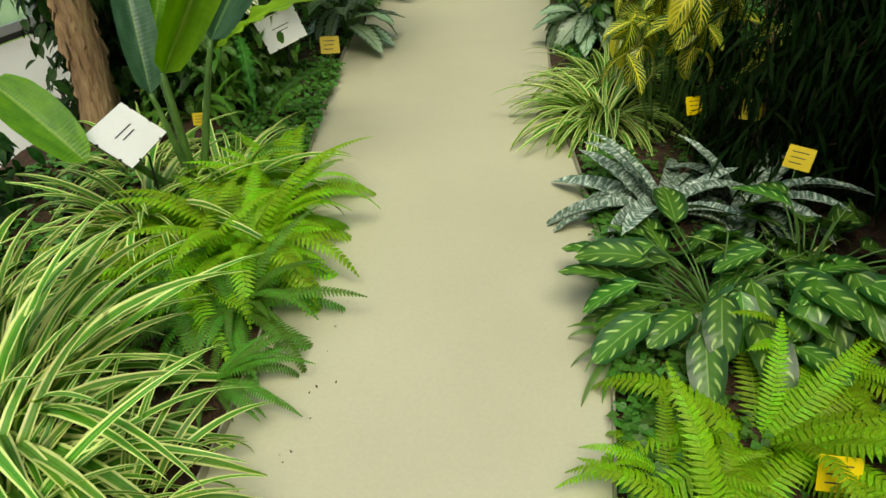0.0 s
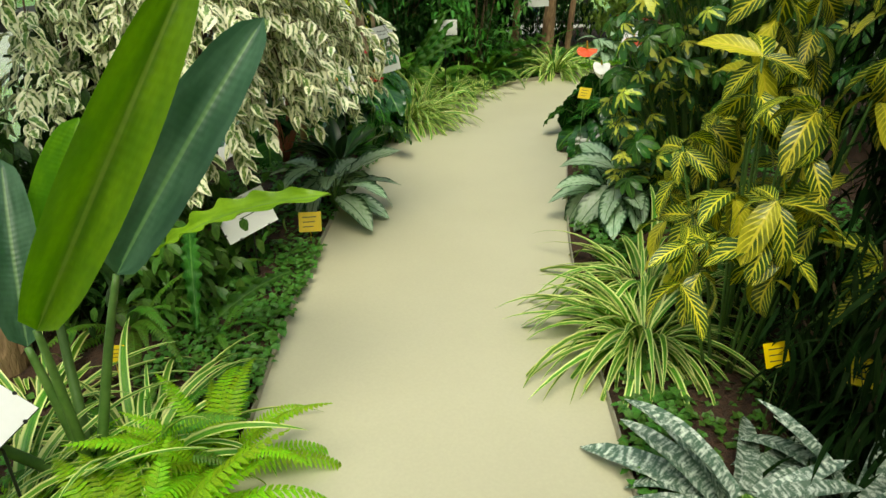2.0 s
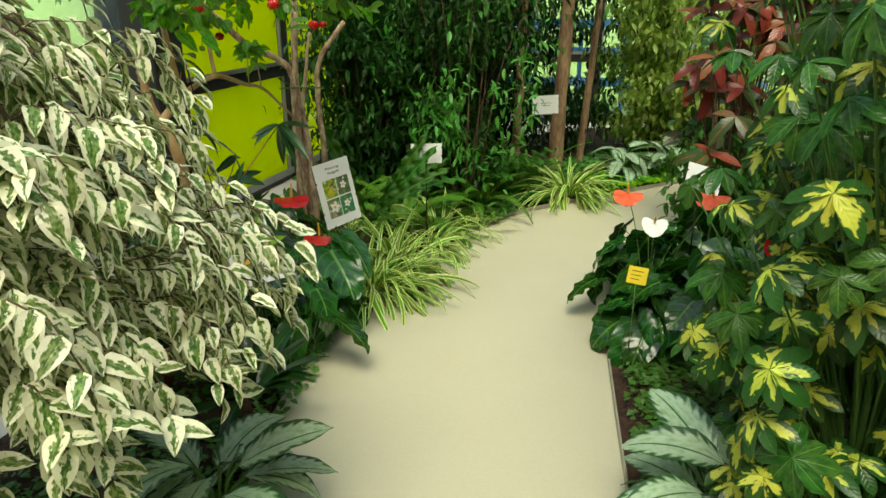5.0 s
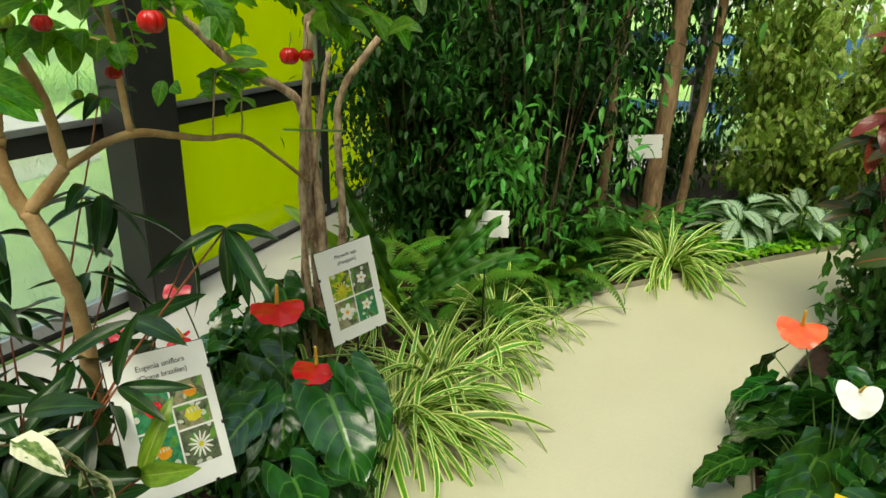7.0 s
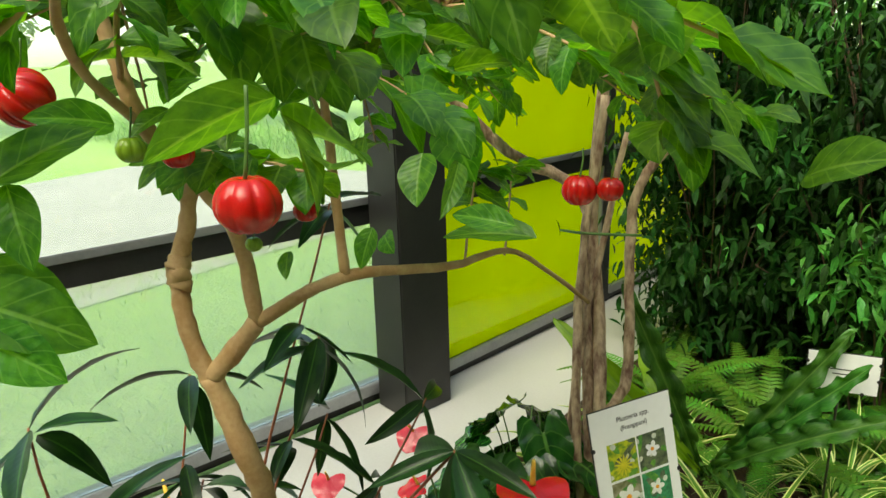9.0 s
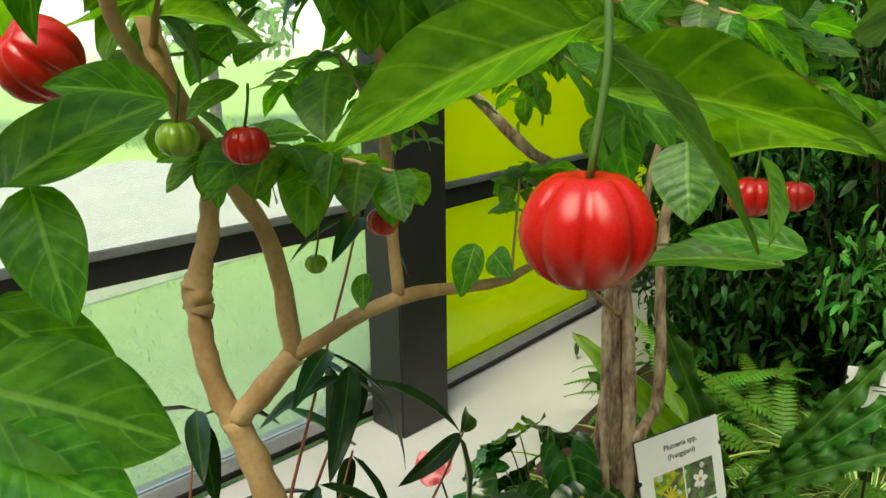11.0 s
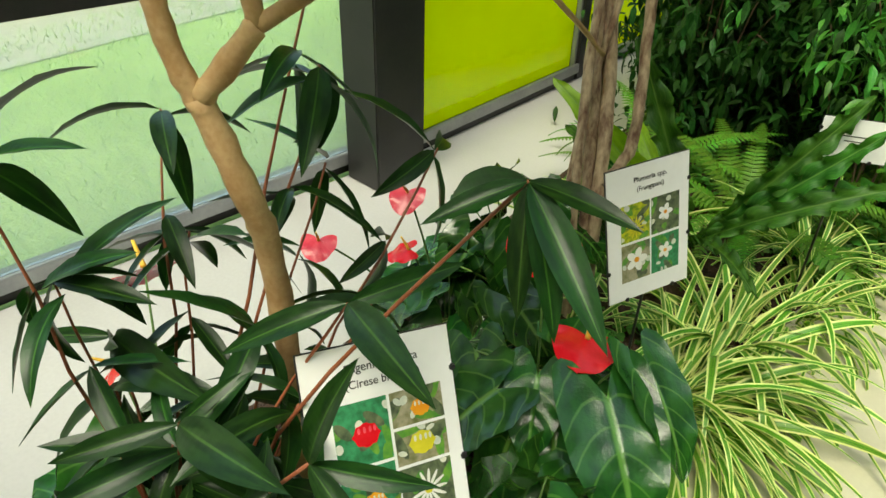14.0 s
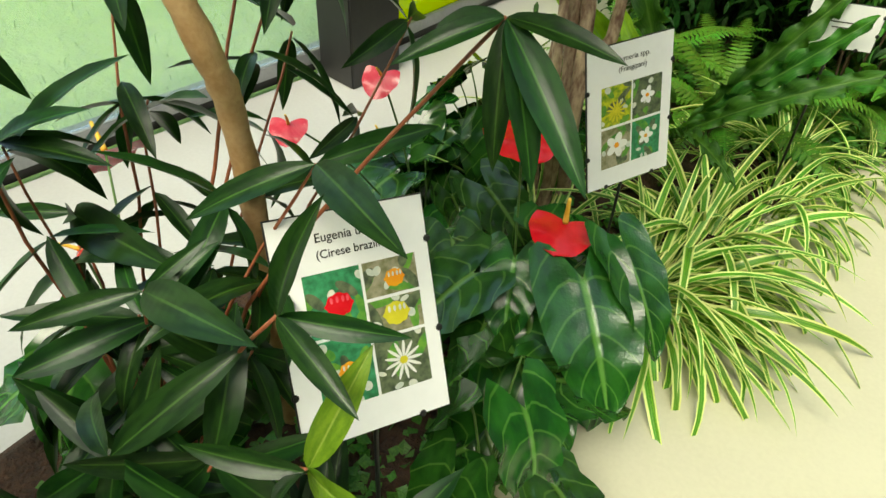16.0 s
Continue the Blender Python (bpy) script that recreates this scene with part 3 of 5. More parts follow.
def frond(length, pinna, pairs, droop, material, name="frond"):
    """A feathered fern frond on a curved midrib."""
    pieces = []
    y = z = 0.0
    line = [(0, 0, 0)]
    for i in range(pairs):
        v = (i + 1) / pairs
        ang = -droop * v ** 1.3
        y, z = y + length / pairs * math.cos(ang), z + length / pairs * math.sin(ang)
        line.append((0, y, z))
        k = pinna * min(1, 0.45 + 3 * v) * (1 - v ** 3) + 0.004
        b = blade(k, 0.76 * length / pairs, lambda q: (1 - q ** 3) ** 0.5, 0.5, 0.1, 2, 1)
        for s in (-1, 1):
            m = Matrix.Translation((0, y, z)) @ Matrix.Rotation(ang, 4, "X") @ Matrix.Rotation(-s * (1.45 - 0.5 * v), 4, "Z") @ Matrix.Rotation(0.12, 4, "X")
            pieces.append((b, m))
    pieces.append((tube(line[::3] + [line[-1]], 0.0018, 4), Matrix.Identity(4)))
    return joined(name, material, pieces)


FRONDS = [frond(0.5, 0.058, 28, d, LEAF["fern"]) for d in (0.9, 1.4, 1.9)]
FRONDS_DARK = [frond(0.5, 0.042, 34, d, LEAF["fern_dark"]) for d in (1.0, 1.5, 2.0)]


def sword_fern(loc, n, size, seed, meshes=None, az=(0, 6.283), elev=(0.15, 1.2), label="bright green sword fern with feathered fronds"):
    return clump("sword_fern", loc, label, "fern", meshes or FRONDS, n, elev, seed, 0.06, (0.6 * size, 1.05 * size), "sword ferns", 0.35, az, part_name="frond")


WAVY = [leaf_mesh("wavy_frond", LEAF["wavy"], 1.0, 0.2, lambda v: min(1, 0.12 + v * 1.9) * (1 - v ** 5) ** 0.6 * (1 + 0.1 * math.sin(v * 40)), d, 0.35, 48, 3, 0.016, 6) for d in (0.7, 1.2)]
WAVY_DARK = [leaf_mesh("wavy_frond", LEAF["wavy_dark"], 1.0, 0.2, lambda v: min(1, 0.12 + v * 1.9) * (1 - v ** 5) ** 0.6 * (1 + 0.2 * math.sin(v * 75.4)), d, 0.35, 72, 3, 0.04, 8) for d in (0.5, 1.1)]
SILVERS = [leaf_mesh("silver_leaf", LEAF["silver"], 0.25, 0.11, oval(0.62, 0.78), d, 0.3, 9, 2, 0.004, 3) for d in (0.5, 0.8, 1.2)]


def stalked(name, loc, label, category, meshes, n, seed, reach, high, stalk=STALK, droop=(-0.7, 0.2), scale=(0.75, 1.05), group="", az=(0, 6.283), stem_r=0.004, thick=True):
    """A plant whose blades sit at the ends of stalks that fan out from its foot."""
    t = thing(name, (loc[0], loc[1], 0), label, category, group)
    g = random.Random(seed)
    for i in range(n):
        a = az[0] + (az[1] - az[0]) * (i + g.random()) / n
        q = g.random() ** 0.7
        r, h = reach * (0.25 + 0.75 * q), high[0] + (high[1] - high[0]) * g.random() * (1.1 - 0.5 * q)
        tip = Vector((-math.sin(a) * r, math.cos(a) * r, h))
        if thick:
            put("stalk", limb_mesh("stalk", stalk, [(0, 0, 0.02), tip * 0.5 + Vector((0, 0, h * 0.22)), tip], stem_r, stem_r * 0.7, 5, 3), t)
        put("leaf", g.choice(meshes), t, turn(a + g.uniform(-.4, .4), g.uniform(*droop), g.uniform(-.35, .35), tip, g.uniform(*scale)))
    return t


def silver_evergreen(loc, n, seed, label="aglaonema with broad silver-green leaves", scale=(0.8, 1.1)):
    return stalked("aglaonema", loc, label, "aglaonema", SILVERS, n, seed, 0.11, (0.1, 0.3), droop=(-0.5, 0.75), scale=scale, group="aglaonemas")


HEARTS = [leaf_mesh("heart_leaf", LEAF["gloss"], 0.21, 0.215, lambda v: (0.62 + 2.4 * v) ** 0.5 * (1 - v) ** 0.75 * 0.92 if v < 1 else 0, d, 0.14, 10, 3, 0.011, 3.4, 0, 0.34) for d in (0.5, 0.9)]


def spathe_mesh(material):
    return leaf_mesh("spathe", material, 0.085, 0.12, lambda v: max(0.0, 1 - ((v - 0.25) / (0.75 if v > 0.25 else 0.55)) ** 2) ** 0.5 * (1 - 0.4 * v * v), 0.25, -0.05, 14, 5, 0.004, 2.2, 0, 0.3)


SPATHES = {"red": spathe_mesh(RED), "orange": spathe_mesh(ORANGE), "pink": spathe_mesh(PINK), "white": spathe_mesh(WHITE_SPATHE)}
SPADIX_MESH = limb_mesh("spadix", SPADIX, [(0, 0.004, 0.002), (0, 0.006, 0.025), (0, 0.012, 0.055)], 0.0055, 0.003, 7, 3)


def anthurium(loc, n, seed, flowers, reach=0.2, high=(0.16, 0.42), az=(0, 6.283), scale=(0.8, 1.15), label="anthurium with glossy heart-shaped leaves and waxy flowers"):
    t = stalked("anthurium", loc, label, "anthurium", HEARTS, n, seed, reach, high, droop=(-1.1, -0.25), scale=scale, group="anthuriums", az=az, stem_r=0.003)
    for colour, (x, y, z), a, e, s in flowers:
        tip = Vector((x - loc[0], y - loc[1], z))
        put("flower_stalk", limb_mesh("flower_stalk", STALK, [(0, 0, 0.03), tip * 0.55 + Vector((0, 0, 0.06)), tip], 0.003, 0.0025, 6, 4), t)
        sp = put("spathe", SPATHES[colour], t, turn(a, e, 0, tip, s), colour + " waxy spathe")
        put("spadix", SPADIX_MESH, sp, None, "yellow spadix")
    return t


def whorl(parent, meshes, at, n, g, lean=(0, 0, 1), elev=(-0.3, 0.5), scale=(0.8, 1.1), name="leaf"):
    """n leaves round a shoot's end that points along lean."""
    q = Vector(lean).normalized().to_track_quat("Z", "Y").to_matrix().to_4x4()
    a0 = g.uniform(0, 6.28)
    for i in range(n):
        m = turn(a0 + 6.283 * i / n + g.uniform(-.3, .3), g.uniform(*elev), g.uniform(-.3, .3), (0, 0, g.uniform(-0.02, 0.01)), g.uniform(*scale))
        put(name, g.choice(meshes), parent, Matrix.Translation(at) @ q @ m)


ZEBRAS = [leaf_mesh("veined_leaf", LEAF["zebra"], 0.2, 0.076, oval(0.7, 0.75), d, 0.3, 9, 2, 0.003, 4) for d in (0.7, 1.2, 1.7)]
PEACOCKS = [leaf_mesh("peacock_leaf", LEAF["peacock"], 0.2, 0.1, oval(0.42, 0.46), d, 0.2, 9, 2, 0.004, 3) for d in (0.5, 0.9)]
FROSTS = [leaf_mesh("strap_leaf", LEAF["frosted"], 0.4, 0.08, lambda v: min(1, 0.8 + v) * (1 - v ** 4) ** 0.7, d, 0.55, 11, 2, 0.003, 5) for d in (0.7, 1.3, 1.9)]
LANCES = [leaf_mesh("lance_leaf", LEAF["lance"], 0.17, 0.04, oval(0.75, 0.95), d, 0.35, 8, 2, 0.001, 3) for d in (0.25, 0.6, 1.0)]
CHERRY_LEAVES = [leaf_mesh("cherry_leaf", LEAF["cherry"], 0.068, 0.044, oval(0.55, 0.85), d, 0.22, 8, 2, 0.002, 2) for d in (0.2, 0.5, 0.9)]
CREAMS = [leaf_mesh("cream_leaf", LEAF["margin"], 0.09, 0.048, oval(0.5, 0.95), d, 0.3, 7, 2, 0.003, 2.5) for d in (0.3, 0.7, 1.1)]
FIRES = [leaf_mesh("red_leaf", LEAF["fire"], 0.2, 0.074, oval(0.65, 0.75), d, 0.25, 7, 2, 0.003, 3) for d in (0.5, 0.9)]


def umbrella(material):
    """A hand-shaped compound leaf of eight leaflets."""
    b = blade(0.092, 0.038, oval(0.75, 0.6), 0.5, 0.3, 5, 1)
    return joined("compound_leaf", material, [(b, turn(6.283 * i / 8, -0.25 - 0.1 * (i % 3), 0, (0, 0, 0), 1 - 0.12 * (i % 2))) for i in range(8)])


UMBRELLAS = [umbrella(LEAF["splash"]), umbrella(LEAF["umbrella"])]

# west bed, from the start of the walk
spider_plant((-0.55, 1.9), 230, 1.35, 1, spread=0.22, az=(3.4, 7.3))
spider_plant((-0.35, 1.6), 130, 1.2, 9, spread=0.18, az=(3.8, 7.3))
spider_plant((-0.8, 2.2), 120, 1.15, 2)
spider_plant((-0.62, 2.85), 80, 1.1, 3)
spider_plant((-0.42, 3.12), 60, 1.0, 17)
spider_plant((-0.85, 3.25), 60, 0.9, 4)
sword_fern((-0.22, 2.75), 70, 1.0, 5)
sword_fern((-0.35, 2.55), 34, 0.85, 10)
sword_fern((-0.2, 3.12), 40, 0.8, 18)
sword_fern((-0.45, 3.1), 26, 0.8, 12, FRONDS_DARK, label="deep green sword fern behind lighter ferns")
sword_fern((-0.14, 2.45), 44, 0.75, 6, FRONDS_DARK, label="deep green sword fern arching over the path")
sword_fern((-0.62, 3.0), 12, 0.6, 7)
sword_fern((-0.1, 2.15), 22, 0.6, 13, FRONDS_DARK, label="deep green sword fern arching over the path")
spider_plant((-0.12, 1.75), 50, 0.8, 14, az=(3.6, 7.0))
sword_fern((1.06, 2.0), 14, 0.5, 15)
sword_fern((1.02, 2.45), 12, 0.45, 16, FRONDS_DARK, label="small deep green fern at the path edge")
sword_fern((-0.5, 3.75), 10, 0.55, 8, FRONDS_DARK, label="small deep green fern among ground cover")

PADDLE = leaf_mesh("paddle_leaf", LEAF["paddle"], 1.0, 0.34, oval(0.4, 0.45), 0.35, 0.5, 18, 3, 0.006, 5)
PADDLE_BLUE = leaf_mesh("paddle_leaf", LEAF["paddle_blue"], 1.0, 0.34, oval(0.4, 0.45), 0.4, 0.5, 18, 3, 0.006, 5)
banana = thing("banana_plant", (-0.5, 3.02, 0), "young banana plant with large upright paddle leaves", "banana plant")
foot = Vector((-0.5, 3.02, 0))
for me, base, tip, face, wide in (
        (PADDLE, (-0.52, 3.0, 0.55), (-0.1, 3.24, 1.36), (0.6, -0.85, 0.3), 0.5),
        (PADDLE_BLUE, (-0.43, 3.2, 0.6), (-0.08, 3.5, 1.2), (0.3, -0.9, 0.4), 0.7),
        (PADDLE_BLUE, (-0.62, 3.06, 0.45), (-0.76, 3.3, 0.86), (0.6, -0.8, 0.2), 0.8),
        (PADDLE, (-0.72, 3.3, 0.52), (-0.66, 3.5, 0.92), (0.5, -0.8, 0.2), 1.1),
        (PADDLE, (-0.93, 2.74, 0.6), (-0.62, 2.64, 0.4), (0.2, -0.4, 0.9), 1.3)):
    put("stalk", limb_mesh("stalk", STALK, [(0, 0, 0.02), (Vector(base) - foot) * 0.6 + Vector((0, 0, 0.03)), Vector(base) - foot], 0.016, 0.009, 8, 4), banana)
    put("leaf", me, banana, aim(me, Vector(base) - foot, Vector(tip) - foot, face, wide))

palm = thing("palm_tree", (-1.12, 3.45, 0), "palm with a shaggy brown fibrous trunk", "palm")
g = random.Random(21)
put("trunk", limb_mesh("trunk", FIBRE, [(0, 0, 0), (0.01, 0.02, 0.6), (-0.02, 0.05, 1.4), (-0.05, 0.08, 2.7)], 0.075, 0.065, 12, 8, 0.006, g), palm)
scale_leaf = blade(0.12, 0.045, oval(0.3, 0.9), -0.5, -0.6, 3, 1)
put("bark_fibre", joined("bark_fibre", FIBRE, [(scale_leaf, turn(2.4 * i, g.uniform(1.25, 1.5), g.uniform(-.3, .3), (-math.sin(2.4 * i) * 0.066, math.cos(2.4 * i) * 0.066 + 0.02, 0.03 + 0.009 * i), g.uniform(.7, 1.3))) for i in range(220)]), palm)
for i in range(7):
    put("frond", FRONDS_DARK[i % 3], palm, turn(0.3 + i * 0.35, g.uniform(-0.2, 0.4), 0, (-0.05, 0.08, 2.68), 1.0))

nest = thing("birds_nest_fern", (-0.5, 3.62, 0), "fern with long wavy light green fronds beside the sign", "fern", "nest ferns")
for me, tip, face in ((WAVY[0], (0.53, -0.04, 0.7), (-0.3, -0.5, 0.85)), (WAVY_DARK[1], (-0.2, 0.4, 0.35), (0.3, -0.5, 0.8)), (WAVY_DARK[1], (0.25, 0.3, 0.25), (0.2, -0.4, 0.8))):
    put("frond", me, nest, aim(me, (-0.12, 0, 0.42) if me is WAVY[0] else (0, 0, 0.12), tip, face, 0.62))

silver_evergreen((-0.44, 5.0), 20, 31, scale=(1.0, 1.3))


# cream-leaved weeping fig
CREAM_BLADES = [blade(0.09, 0.048, oval(0.5, 0.95), d, 0.3, 6, 1, 0.002, 2) for d in (0.3, 0.7, 1.1)]


def spray_fig(loc, label, centre, radii, sprays, seed, size, single=300, bark=BARK_DARK):
    """A weeping fig: a thin trunk, limbs, and drooping sprays with leaves set along both sides."""
    t = thing("variegated_fig", (loc[0], loc[1], 0), label, "fig tree", "weeping figs")
    g = random.Random(seed)
    foot = Vector((loc[0], loc[1], 0))
    c = Vector(centre) - foot
    top = c + Vector((0, 0, radii[2] * 0.6))
    put("trunk", limb_mesh("trunk", bark, [(0, 0, 0), c * 0.5, top], 0.02, 0.008, 8, 5, 0.006, g), t)
    for i in range(18):
        a = 6.283 * i / 18
        e = Vector((math.cos(a) * radii[0] * 0.75, math.sin(a) * radii[1] * 0.75, g.uniform(-.4, .6) * radii[2])) + c
        put("branch", limb_mesh("branch", bark, [top * g.uniform(0.6, 1.0), top.lerp(e, 0.55) + Vector((0, 0, 0.12)), e], 0.008, 0.003, 5, 4, 0.004, g), t)
    down, leaves, twigs = Vector((0, 0, -1)), [], []
    while len(twigs) < sprays:
        d = Vector([g.gauss(0, 1) for _ in range(3)]).normalized()
        if d.z < -0.7:
            continue
        r = 0.5 + 0.32 * g.random() + 0.45 * noise.noise(d * 2.6 + Vector((seed, 0, 0)))
        p = c + Vector((d.x * radii[0], d.y * radii[1], d.z * radii[2])) * r
        out = Vector((d.x + g.uniform(-.4, .4), d.y + g.uniform(-.4, .4), 0.3 + 0.5 * d.z)).normalized()
        n, long = 12, g.uniform(0.18, 0.36)
        line = [p.copy()]
        for k in range(n):
            step = (out * (1 - k / n) + down * (1.25 * k / n)).normalized()
            p = p + step * long / n
            line.append(p.copy())
            az = math.atan2(-step.x, step.y) if abs(step.x) + abs(step.y) > 0.05 else math.atan2(-out.x, out.y)
            side = 1 if k % 2 else -1
            leaves.append(turn(az + side * g.uniform(0.3, 1.1), g.uniform(-1.1, 0.0), side * g.uniform(-0.3, 0.7), p, size * g.uniform(0.65, 1.15)))
        twigs.append((tube(line[::3], 0.0016, 4), Matrix.Identity(4)))
    g.shuffle(leaves)
    for m in leaves[:single]:
        put("leaf", g.choice(CREAMS), t, m)
    put("foliage", joined("foliage", LEAF["margin"], [(g.choice(CREAM_BLADES), m) for m in leaves[single:]]), t)["kind"] = "stuff"
    put("spray_wood", joined("spray_wood", bark, twigs), t)["kind"] = "stuff"
    return t


spray_fig((-0.9, 4.6), "weeping fig with dense cream-margined leaves", (-0.8, 4.57, 1.03), (0.56, 0.58, 0.66), 520, 51, 0.84)
spray_fig((-1.3, 4.4), "weeping fig with cream-margined leaves on a thin brown trunk", (-1.35, 4.4, 1.0), (0.4, 0.55, 0.62), 220, 52, 0.84, 60)

# group by the window
spider_plant((-0.42, 6.72), 190, 1.03, 61, spread=0.2, az=(2.2, 6.9))
spider_plant((-0.34, 7.0), 80, 1.0, 65)
spider_plant((-0.2, 7.3), 70, 0.85, 62)
spider_plant((-0.75, 6.75), 40, 0.9, 63)
spider_plant((-0.95, 7.2), 50, 0.9, 64)
heart_plant = anthurium((-0.62, 6.32), 20, 71, (("red", (-0.69, 6.4, 0.605), 3.75, -0.1, 1.35), ("red", (-0.56, 6.385, 0.425), 3.35, 0.02, 1.25)), 0.24, (0.14, 0.4), scale=(0.85, 1.2))
HEART_UNIT = leaf_mesh("heart_leaf", LEAF["gloss"], 1.0, 0.92, lambda v: (0.62 + 2.4 * v) ** 0.5 * (1 - v) ** 0.75 * 0.92 if v < 1 else 0, 0.6, 0.16, 24, 4, 0.02, 3.4, 0.15, 0.34)
H0 = Vector((-0.62, 6.32, 0))
for base, tip, face, wide in (((-0.47, 6.27, 0.4), (-0.325, 6.13, 0.21), (0.5, -0.7, 0.4), 1.0), ((-0.43, 6.37, 0.43), (-0.29, 6.26, 0.28), (0.6, -0.4, 0.6), 0.8),
                              ((-0.585, 6.19, 0.24), (-0.37, 6.08, 0.13), (0.3, -0.7, 0.6), 0.95), ((-0.62, 6.28, 0.37), (-0.575, 6.17, 0.24), (0.1, -0.7, 0.6), 1.0),
                              ((-0.62, 6.12, 0.16), (-0.46, 5.98, 0.08), (0.2, -0.5, 0.8), 1.0), ((-0.78, 6.3, 0.34), (-0.66, 6.18, 0.22), (0.2, -0.6, 0.7), 0.9)):
    put("stalk", limb_mesh("stalk", STALK, [(0, 0, 0.02), (Vector(base) - H0) * 0.6 + Vector((0, 0, 0.1)), Vector(base) - H0], 0.003, 0.0025, 6, 4), heart_plant)
    put("leaf", HEART_UNIT, heart_plant, aim(HEART_UNIT, Vector(base) - H0, Vector(tip) - H0, face, wide))
anthurium((-0.5, 5.98), 7, 72, (), 0.16, (0.16, 0.36), scale=(0.85, 1.15), label="anthurium with glossy heart-shaped leaves beside the path")
anthurium((-1.0, 6.55), 14, 73, (("pink", (-1.07, 6.45, 0.585), 3.4, -0.6, 0.75), ("pink", (-1.15, 6.22, 0.54), 3.7, -0.4, 0.7), ("red", (-1.1, 6.5, 0.38), 2.2, -0.3, 0.8)), 0.2, (0.18, 0.42))
anthurium((-1.15, 5.75), 10, 74, (("pink", (-1.4, 5.95, 0.52), 1.2, -0.8, 1.25), ("red", (-1.33, 5.8, 0.4), 2.4, -0.9, 0.9), ("red", (-1.3, 5.75, 0.29), 2.0, -0.9, 0.8)), 0.2, (0.15, 0.4))
anthurium((-0.98, 6.85), 20, 75, (), 0.24, (0.18, 0.5), label="anthurium with glossy heart-shaped leaves beside the window")

nest2 = thing("birds_nest_fern", (-0.5, 7.2, 0), "bird's nest fern with long wavy-edged fronds", "fern", "nest ferns")
for me, tip, face in ((WAVY_DARK[0], (0.36, 0.08, 0.68), (0.3, -0.8, 0.6)), (WAVY_DARK[1], (0.44, 0.05, 0.56), (0.2, -0.7, 0.7)), (WAVY_DARK[1], (0.2, -0.3, 0.32), (0, -0.3, 0.9)),
                      (WAVY_DARK[1], (-0.45, 0.0, 0.5), (0.3, -0.8, 0.4)), (WAVY_DARK[0], (0.3, 0.12, 0.75), (0.3, -0.8, 0.5)), (WAVY[1], (-0.35, 0.25, 0.5), (0.2, -0.9, 0.3)),
                      (WAVY[1], (-0.5, -0.12, 0.7), (0.3, -0.8, 0.5)), (WAVY_DARK[0], (-0.28, -0.1, 0.85), (0.4, -0.8, 0.3)), (WAVY_DARK[1], (-0.55, 0.15, 0.45), (0.2, -0.8, 0.5)),
                      (WAVY_DARK[1], (0.5, 0.4, 0.4), (0, -0.5, 0.8)), (WAVY_DARK[1], (0.35, 0.5, 0.5), (0, -0.7, 0.6))):
    put("frond", me, nest2, aim(me, (-0.04, 0.02, 0.22), tip, face, 0.58))

# frangipani: several mottled stems tied together
plumeria = thing("frangipani_tree", (-0.8, 6.95, 0), "frangipani with several mottled grey stems tied together", "tree")
g = random.Random(81)
for pts, r0, r1 in (([(0.0, -0.05, 0), (0.02, -0.05, 0.4), (-0.06, 0.05, 0.89), (-0.09, 0.08, 1.12), (-0.26, -0.05, 1.25), (-0.4, -0.2, 1.45)], 0.02, 0.015),
                    ([(0.05, -0.02, 0), (0.05, -0.05, 0.43), (0.0, 0.03, 0.75), (-0.06, 0.09, 1.1), (-0.04, 0.12, 1.5)], 0.021, 0.016),
                    ([(0.05, -0.04, 0.5), (0.09, 0.03, 0.62), (0.05, 0.11, 0.95), (0.06, 0.13, 1.15), (0.2, 0.15, 1.35)], 0.017, 0.013),
                    ([(0.02, -0.06, 0), (0.0, -0.1, 0.5), (-0.05, 0.0, 0.9), (-0.02, 0.06, 1.4)], 0.014, 0.012),
                    ([(-0.03, -0.03, 0), (-0.04, -0.06, 0.45), (-0.02, 0.04, 0.9), (0.03, 0.1, 1.3)], 0.011, 0.009)):
    put("stem", limb_mesh("stem", BARK_GREY, pts, r0, r1, 9, 6, 0.003, g), plumeria)
put("tie", limb_mesh("tie", STALK, [(-0.13, 0.03, 1.02), (-0.03, 0.0, 1.03), (0.09, 0.09, 1.02)], 0.004, 0.004, 6, 4), plumeria, None, "thin green plant tie")

# Brazilian cherry tree
tree = thing("cherry_tree", (-0.9, 5.88, 0), "Brazilian cherry tree with tan branches, green leaves and ribbed red fruit", "tree")
F0 = Vector((-0.9, 5.88, 0))
g = random.Random(91)


def limb(pts, r0, r1, name="branch"):
    put(name, limb_mesh(name, BARK, [Vector(p) - F0 for p in pts], r0, r1, 10, 6, 0.0012, g), tree)


limb([(-0.93, 5.9, 0), (-0.9, 5.87, 0.4), (-0.888, 5.852, 0.78), (-0.887, 5.82, 0.92), (-0.925, 5.803, 1.05)], 0.02, 0.019, "trunk")
limb([(-0.925, 5.803, 1.04), (-0.95, 5.79, 1.12), (-0.966, 5.797, 1.214), (-0.965, 5.82, 1.28), (-0.972, 5.84, 1.345)], 0.016, 0.012)
limb([(-0.92, 5.803, 1.05), (-0.885, 5.83, 1.1), (-0.857, 5.848, 1.138)], 0.016, 0.015)
limb([(-0.857, 5.848, 1.138), (-0.876, 5.845, 1.27), (-0.83, 5.74, 1.4), (-0.776, 5.67, 1.45), (-0.78, 5.645, 1.54), (-0.8, 5.62, 1.75)], 0.0125, 0.008)
